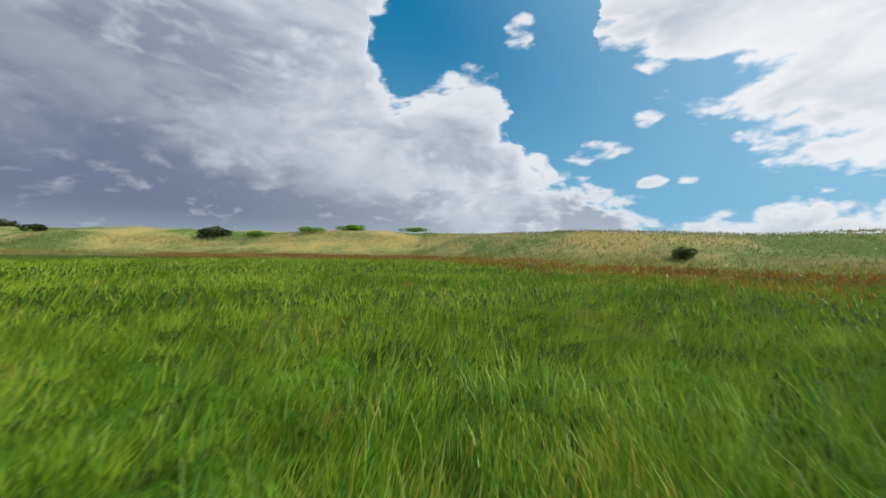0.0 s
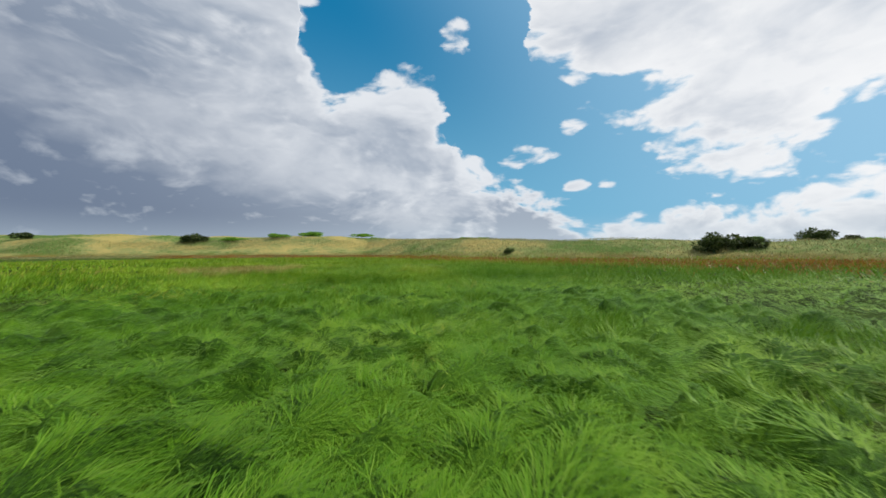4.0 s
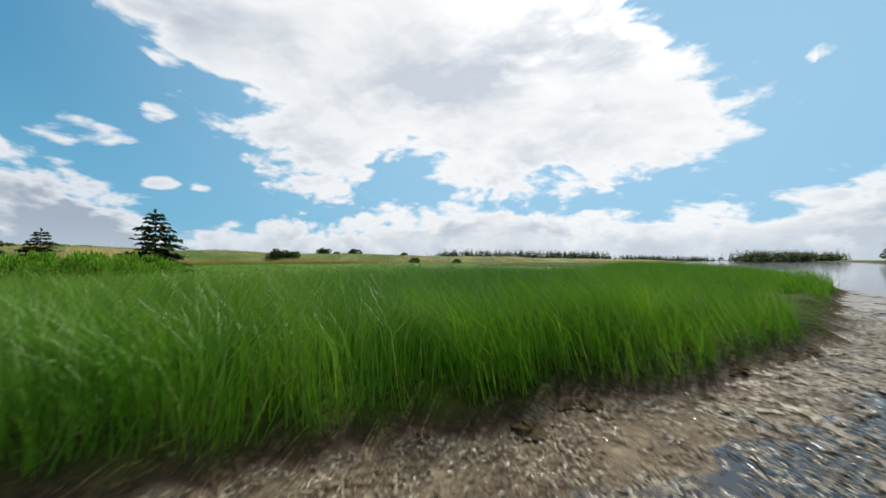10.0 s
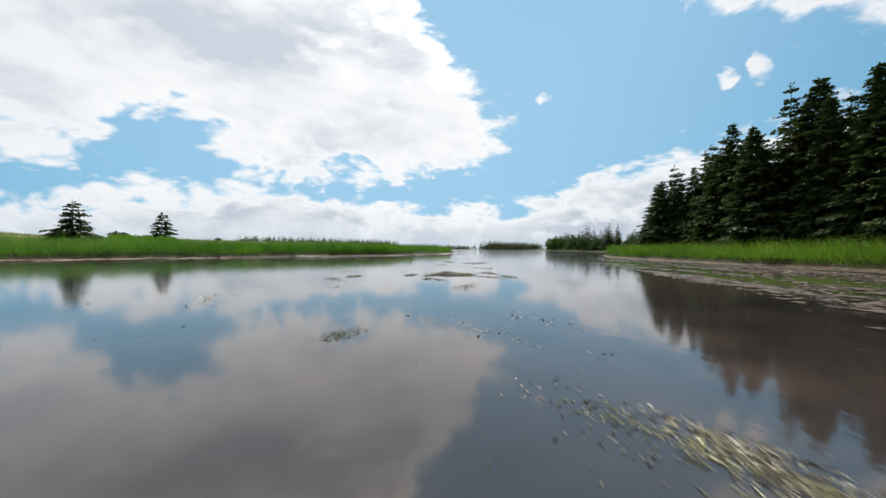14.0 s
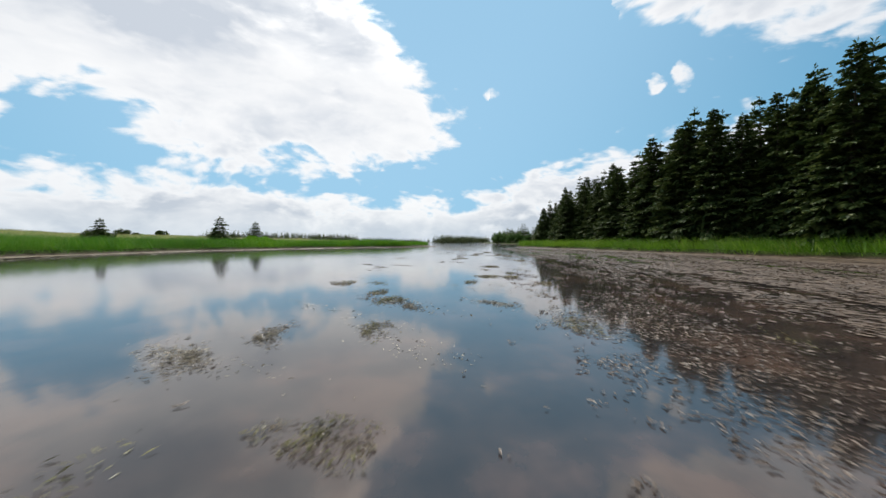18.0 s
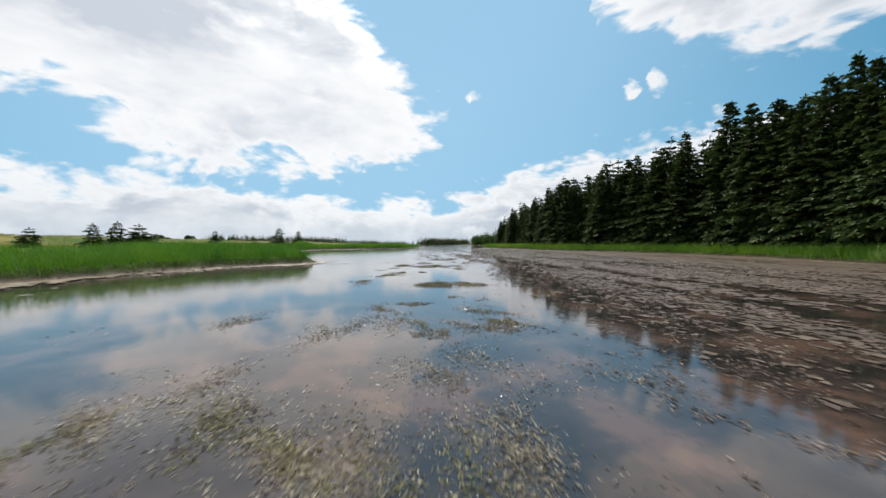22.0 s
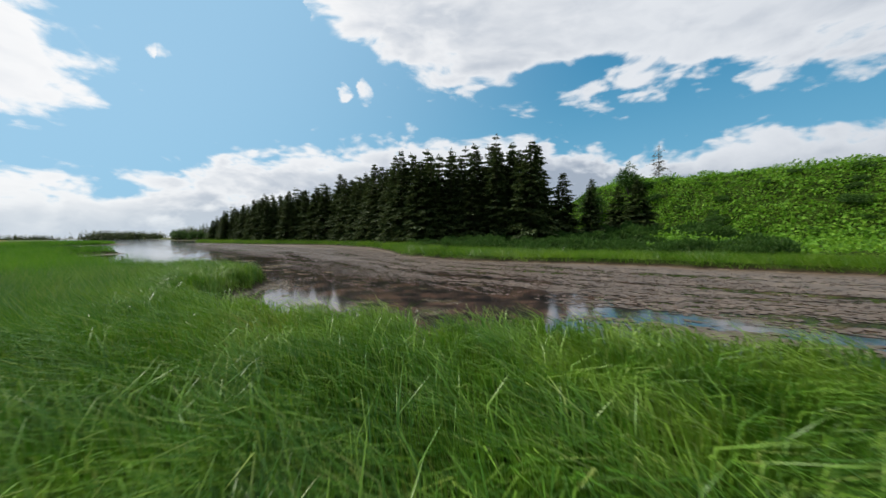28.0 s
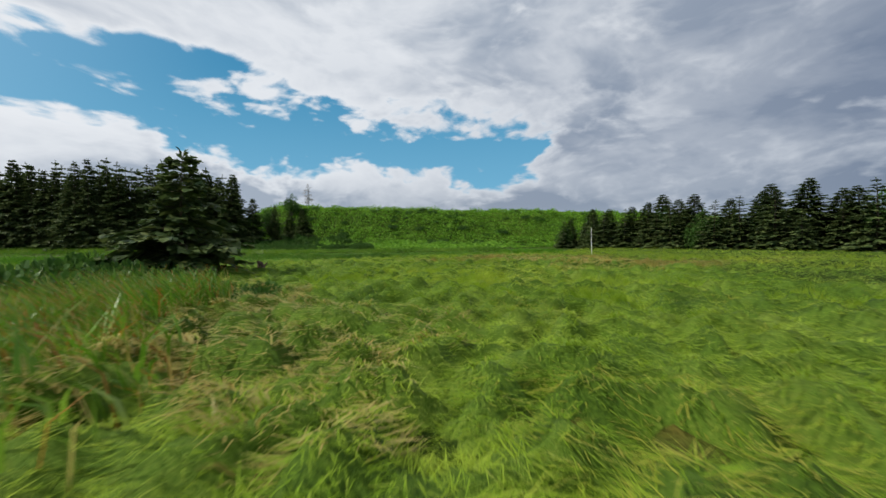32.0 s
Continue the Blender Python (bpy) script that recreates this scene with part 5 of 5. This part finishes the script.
def weed_flecks(spots, most, seed):
    """Loose drifts of small leaf bits that lie flat on the water."""
    r = np.random.default_rng(seed)
    bases = []
    for k, (cx, cy) in enumerate(spots):
        n = int(most * r.uniform(0.3, 1.0))
        p = r.normal(0, 1, (n, 2)) * [r.uniform(0.4, 0.8), r.uniform(0.12, 0.26)]
        p = p[wavy(p[:, 0] + 9 * k, p[:, 1] * 2, 0.10, k) + 0.5 * wavy(p[:, 0], p[:, 1] * 1.5, 0.3, k + 2.0) > -0.1]
        t = r.normal(0.25, 0.35)
        bases.append(np.stack([cx + p[:, 0] * math.cos(t) - p[:, 1] * math.sin(t), cy + p[:, 0] * math.sin(t) + p[:, 1] * math.cos(t)], 1))
    p = np.concatenate(bases)
    dn, ds = bank(p[:, 0], p[:, 1])
    p = p[(dn < -0.6) & (ds < -0.4)]
    n = len(p)
    a = r.normal(0.3, 0.8, n)
    d = np.stack([np.cos(a), np.sin(a), r.uniform(0.0, 0.15, n)], 1)
    ln = r.uniform(0.015, 0.045, n)
    v, f = sprays(np.stack([p[:, 0], p[:, 1], np.full(n, 0.004)], 1), d, ln, ln * r.uniform(0.10, 0.22, n), 0.02, r)
    tagged(new("weed_flecks", mesh_from("weed_flecks", v, f, MAT_PAD, smooth=False)), "drifts of olive-brown weed bits flat on the water", "water weed", kind="stuff")


r = np.random.default_rng(95)
MORE = [(cx, float(np.interp(cx, FLOW[:, 0], FLOW[:, 1])) + r.normal(0, 4.0)) for cx in r.uniform(-182, -40, 120)]
weed_flecks(WEED_SPOTS + CLUSTERS[::2] + POOL_WEED * 2 + MORE, 420, 96)

def weed_mat(name, label, material, share, seed):
    """Thick mats of short crossed stems that lie on the water: place, half sizes, turn."""
    r = np.random.default_rng(seed)
    spots = []
    drift = np.random.default_rng(120)
    small = [(x, float(np.interp(x, FLOW[:, 0], FLOW[:, 1])) + drift.normal(0.4, 1.7), drift.uniform(0.12, 0.42), drift.uniform(0.15, 0.6), drift.uniform(-130, -95)) for x in drift.uniform(-182, -62, 90)]
    for x, y, across, along, turn in WEED_MATS + WEED_DRIFT + small:
        across, along = across * 1.0, along * 1.0
        n = int(across * along * 3.14 * 2600 * share)
        q, a = np.sqrt(r.random(n)), r.uniform(0, 6.28, n)
        q = q * (1 + 0.22 * np.sin(3 * a + x) + 0.14 * np.sin(7 * a + y))
        u, w = across * q * np.cos(a), along * q * np.sin(a)
        c, k = math.cos(radians(turn)), math.sin(radians(turn))
        p = np.stack([x + u * c - w * k, y + u * k + w * c], 1)
        spots.append(p[wavy(p[:, 0], p[:, 1], 0.07, seed) + 0.7 * wavy(p[:, 0], p[:, 1], 0.2, seed + 1.0) > -0.45 + 0.75 * r.random(n)])
    p = np.concatenate(spots)
    n = len(p)
    a = r.uniform(0, 6.28, n)
    d = np.stack([np.cos(a), np.sin(a), r.uniform(0.0, 0.5, n)], 1)
    d /= np.linalg.norm(d, axis=1)[:, None]
    ln = r.uniform(0.02, 0.06, n)
    v, f = sprays(np.stack([p[:, 0], p[:, 1], r.uniform(0.002, 0.014, n)], 1), d, ln, ln * 0.09, 0.12, r)
    tagged(new(name, mesh_from(name, v, f, material, smooth=False)), label, "water weed", kind="stuff")


WEED_MATS = [
    (-117.4, -66.0, 0.40, 0.45, -108), (-116.0, -65.7, 0.5, 0.3, -101), (-116.6, -66.5, 0.3, 0.6, -108), (-134.3, -59.5, 0.45, 0.8, -117), (-134.5, -60.4, 0.32, 0.4, -108), (-135.0, -60.8, 0.3, 0.4, -117),
    (-160.1, -50.3, 0.95, 0.85, -114), (-159.6, -51.6, 0.9, 0.4, -117), (-156.3, -48.3, 0.4, 0.15, -117), (-151.0, -53.5, 0.5, 0.5, -112), (-152.4, -53.4, 0.6, 0.5, -117), (-151.8, -51.5, 0.35, 0.4, -108),
    (-178.0, -40.8, 0.15, 0.2, -135), (-178.8, -40.7, 0.5, 0.6, -127), (-64.2, -84.3, 0.7, 0.45, -90), (-84.6, -80.6, 0.3, 0.35, -90), (-83.4, -77.9, 0.35, 0.2, -108), (-130.2, -58.9, 0.5, 0.4, -108),
]
# the drift of mats in the middle of the creek
WEED_DRIFT = [(-124.2, -60.8, 0.3, 0.4, -108), (-125.2, -61.8, 0.45, 0.5, -108), (-125.8, -62.0, 0.4, 0.4, -108), (-123.1, -61.0, 0.35, 0.5, -108), (-124.6, -62.7, 0.3, 0.5, -108), (-121.8, -62.9, 0.5, 0.6, -108), (-124.9, -63.7, 0.25, 0.3, -108), (-125.8, -62.8, 0.3, 0.4, -108)]
weed_mat("weed_mat", "thick mats of pale tan weed stems on the water", MAT_STEM, 0.65, 111)
weed_mat("weed_mat", "yellow-green weed leaves in the floating mats", MAT_GREEN, 0.6, 112)
weed_mat("weed_mat", "brown weed scraps in the floating mats", MAT_PAD, 0.25, 113)

# weed litter on the muddy foreshore
r = np.random.default_rng(97)
px = np.where(r.random(330000) < 0.75, r.uniform(-70, -20, 330000), r.uniform(-192, -160, 330000))
py = line(NORTH, px) - r.uniform(0, 9, len(px))
keep = (strand_value(px, py) > -0.25 + 0.3 * r.random(len(px))) & (route_distance(px, py) < 14)
px, py = px[keep], py[keep]
a = r.uniform(0, 6.28, len(px))
d = np.stack([np.cos(a), np.sin(a), r.uniform(-0.1, 0.5, len(px))], 1)
d /= np.linalg.norm(d, axis=1)[:, None]
ln = r.uniform(0.03, 0.11, len(px))
v, f = sprays(np.stack([px, py, 0.035 + r.uniform(0, 0.03, len(px))], 1), d, ln, ln * 0.14, 0.1, r)
tagged(new("weed_litter", mesh_from("weed_litter", v, f, MAT_STEM, smooth=False)), "glistening bits of weed on the muddy foreshore", "water weed", kind="stuff")

# loose stems on top of the rafts
r = np.random.default_rng(93)
px, py = near_route(r, (-196, -60, -100, -38), 760, 0, 17)
away = route_distance(px, py)
keep = (away < 17) & (r.random(len(px)) < 1 / (1 + away / 7) ** 1.6)
px, py, away = px[keep], py[keep], away[keep]
keep = brown_value(px, py) + 0.30 * wavy(px, py, 0.06, 2.0) + 0.25 * wavy(px, py, 0.19, 5.0) > 0.10
px, py, away = px[keep], py[keep], away[keep]
a = r.normal(0.3, 0.9, len(px))
d = np.stack([np.cos(a), np.sin(a), r.uniform(-0.05, 0.25, len(px))], 1)
d /= np.linalg.norm(d, axis=1)[:, None]
ln = r.uniform(0.02, 0.065, len(px)) * (1 + away / 9)
v, f = sprays(np.stack([px, py, np.full(len(px), 0.012)], 1), d, ln, ln * 0.13, 0.1, r)
tagged(new("weed_stems", mesh_from("weed_stems", v, f, MAT_BROWN, smooth=False)), "loose brown stems on the floating weed", "water weed", kind="stuff")

# ---------------------------------------------------------------- slumped turf along the bank
def clods(x0, x1, count, seed):
    """Lumps of dark peat and torn turf at the foot of the bank."""
    r = np.random.default_rng(seed)
    ring, rows = 8, 5
    pieces, tx, ty = [], [], []
    for k in range(count):
        x = r.uniform(x0, x1)
        slope = float(line(NORTH, np.array([x + 1.0]))[0] - line(NORTH, np.array([x - 1.0]))[0]) / 2
        off = -0.10 - abs(r.normal(0, 0.45))
        y = float(line(NORTH, np.array([x]))[0]) + off * math.sqrt(1 + slope * slope)
        for shift in range(4):
            d = float(bank(np.array([x]), np.array([y]))[0][0])
            y += (off - d) * math.sqrt(1 + min(slope * slope, 2.0))
        size = r.uniform(0.05, 0.20) * (1.2 if off > -0.4 else 0.7)
        turn = r.uniform(0, 6.28)
        a = np.linspace(0, 2 * math.pi, ring, endpoint=False)
        rough = r.uniform(0.45, 1.35, (rows, ring))
        v = []
        for i in range(rows):
            q = i / (rows - 1)
            rad = size * math.cos(q * 1.45) * rough[i]
            v.append(np.stack([x + rad * np.cos(a + turn) * 1.3, y + rad * np.sin(a + turn), np.full(ring, -0.06 + size * 0.85 * math.sin(q * 1.45)) + r.normal(0, 0.012, ring)], 1))
        v = np.concatenate(v)
        f = [[i * ring + j, i * ring + (j + 1) % ring, (i + 1) * ring + (j + 1) % ring, (i + 1) * ring + j] for i in range(rows - 1) for j in range(ring)]
        pieces.append((v, np.array(f)))
    v, f = merge(pieces)
    tagged(new("slumped_turf", mesh_from("slumped_turf", v, f, PEAT, smooth=False)), "dark clods of peat slumped from the bank", "turf", kind="stuff")


clods(-62, -22, 420, 101)
clods(-165, -110, 180, 102)

# ---------------------------------------------------------------- posts and driftwood
pole = new("marker_pole")
pole.matrix_world = pose(-205.8, -26.5, stand(-205.8, -26.5, 0.1), 1.5, 0.5, 0)
v, f = tube([(0, 0, 0), (0.01, 0, 1.2), (0, 0.01, 2.85), (0, 0.01, 2.9)], [0.024, 0.022, 0.020, 0.008], 8)
part("shaft", mesh_from("shaft", v, f, PAINT), pole)
tagged(pole, "slender white pole standing in the marsh grass", "pole")

post = new("mooring_post")
post.matrix_world = pose(-139.4, -48.6, -0.35, 3, -4, 0)
v, f = tube([(0, 0, 0), (0.01, 0, 0.4), (0.02, 0.01, 0.78), (0.02, 0.01, 0.82)], [0.075, 0.07, 0.06, 0.02], 8)
part("shaft", mesh_from("shaft", v, f, POSTWOOD), post)
tagged(post, "short dark wooden post standing in the shallow creek", "post")

snag = new("dead_stump")
snag.matrix_world = pose(-62.0, -108.5, stand(-62.0, -108.5), 0, 12, 40)
v, f = merge([tube([(0, 0, 0), (0.05, 0.02, 0.9), (0.0, 0.0, 1.9), (0.05, 0, 2.3)], [0.14, 0.11, 0.08, 0.02], 7), tube([(0.04, 0.02, 0.8), (0.4, 0.2, 1.1)], [0.05, 0.01], 5), tube([(0.03, 0.0, 1.3), (-0.4, 0.1, 1.55)], [0.04, 0.01], 5)])
part("trunk", mesh_from("snag_trunk", v, f, GREYWOOD), snag)
tagged(snag, "pale broken dead stump among the bank grass", "stump")

root = new("uprooted_stump")
root.matrix_world = pose(-176.7, -18.1, stand(-176.7, -18.1, 0.05), 0, 0, 25)
v, f = merge([tube([(0, 0, 0), (0.03, 0.0, 0.25), (0.08, 0.03, 0.5), (0.2, 0.05, 0.62)], [0.20, 0.16, 0.13, 0.05], 8), tube([(0, 0, 0.12), (0.45, 0.1, 0.08), (0.7, 0.25, 0.02)], [0.08, 0.05, 0.02], 6), tube([(0, 0, 0.12), (-0.45, -0.05, 0.10), (-0.75, -0.2, 0.02)], [0.09, 0.05, 0.02], 6), tube([(0, 0, 0.3), (-0.2, 0.1, 0.55)], [0.06, 0.02], 6)])
part("trunk", mesh_from("stump_trunk", v, f, POSTWOOD), root)
tagged(root, "dark low stump with roots in the marsh grass", "stump")

tangle = new("fallen_branches")
tangle.matrix_world = pose(-47.5, -111.5, stand(-47.5, -111.5), 0, 0, 0)
r = np.random.default_rng(71)
pieces = []
for k in range(26):
    a = r.uniform(0, 6.28)
    p = np.array([r.normal(0, 0.8), r.normal(0, 0.4), r.uniform(0.1, 0.5)])
    pieces.append(tube([p, p + [0.8 * math.cos(a), 0.5 * math.sin(a), r.uniform(0.3, 1.1)], p + [1.4 * math.cos(a), 0.8 * math.sin(a), r.uniform(0.5, 1.7)]], [0.035, 0.025, 0.006], 5))
v, f = merge(pieces)
part("branches", mesh_from("branches", v, f, GREYWOOD), tangle)
tagged(tangle, "heap of bleached fallen branches at the wood's edge", "driftwood")
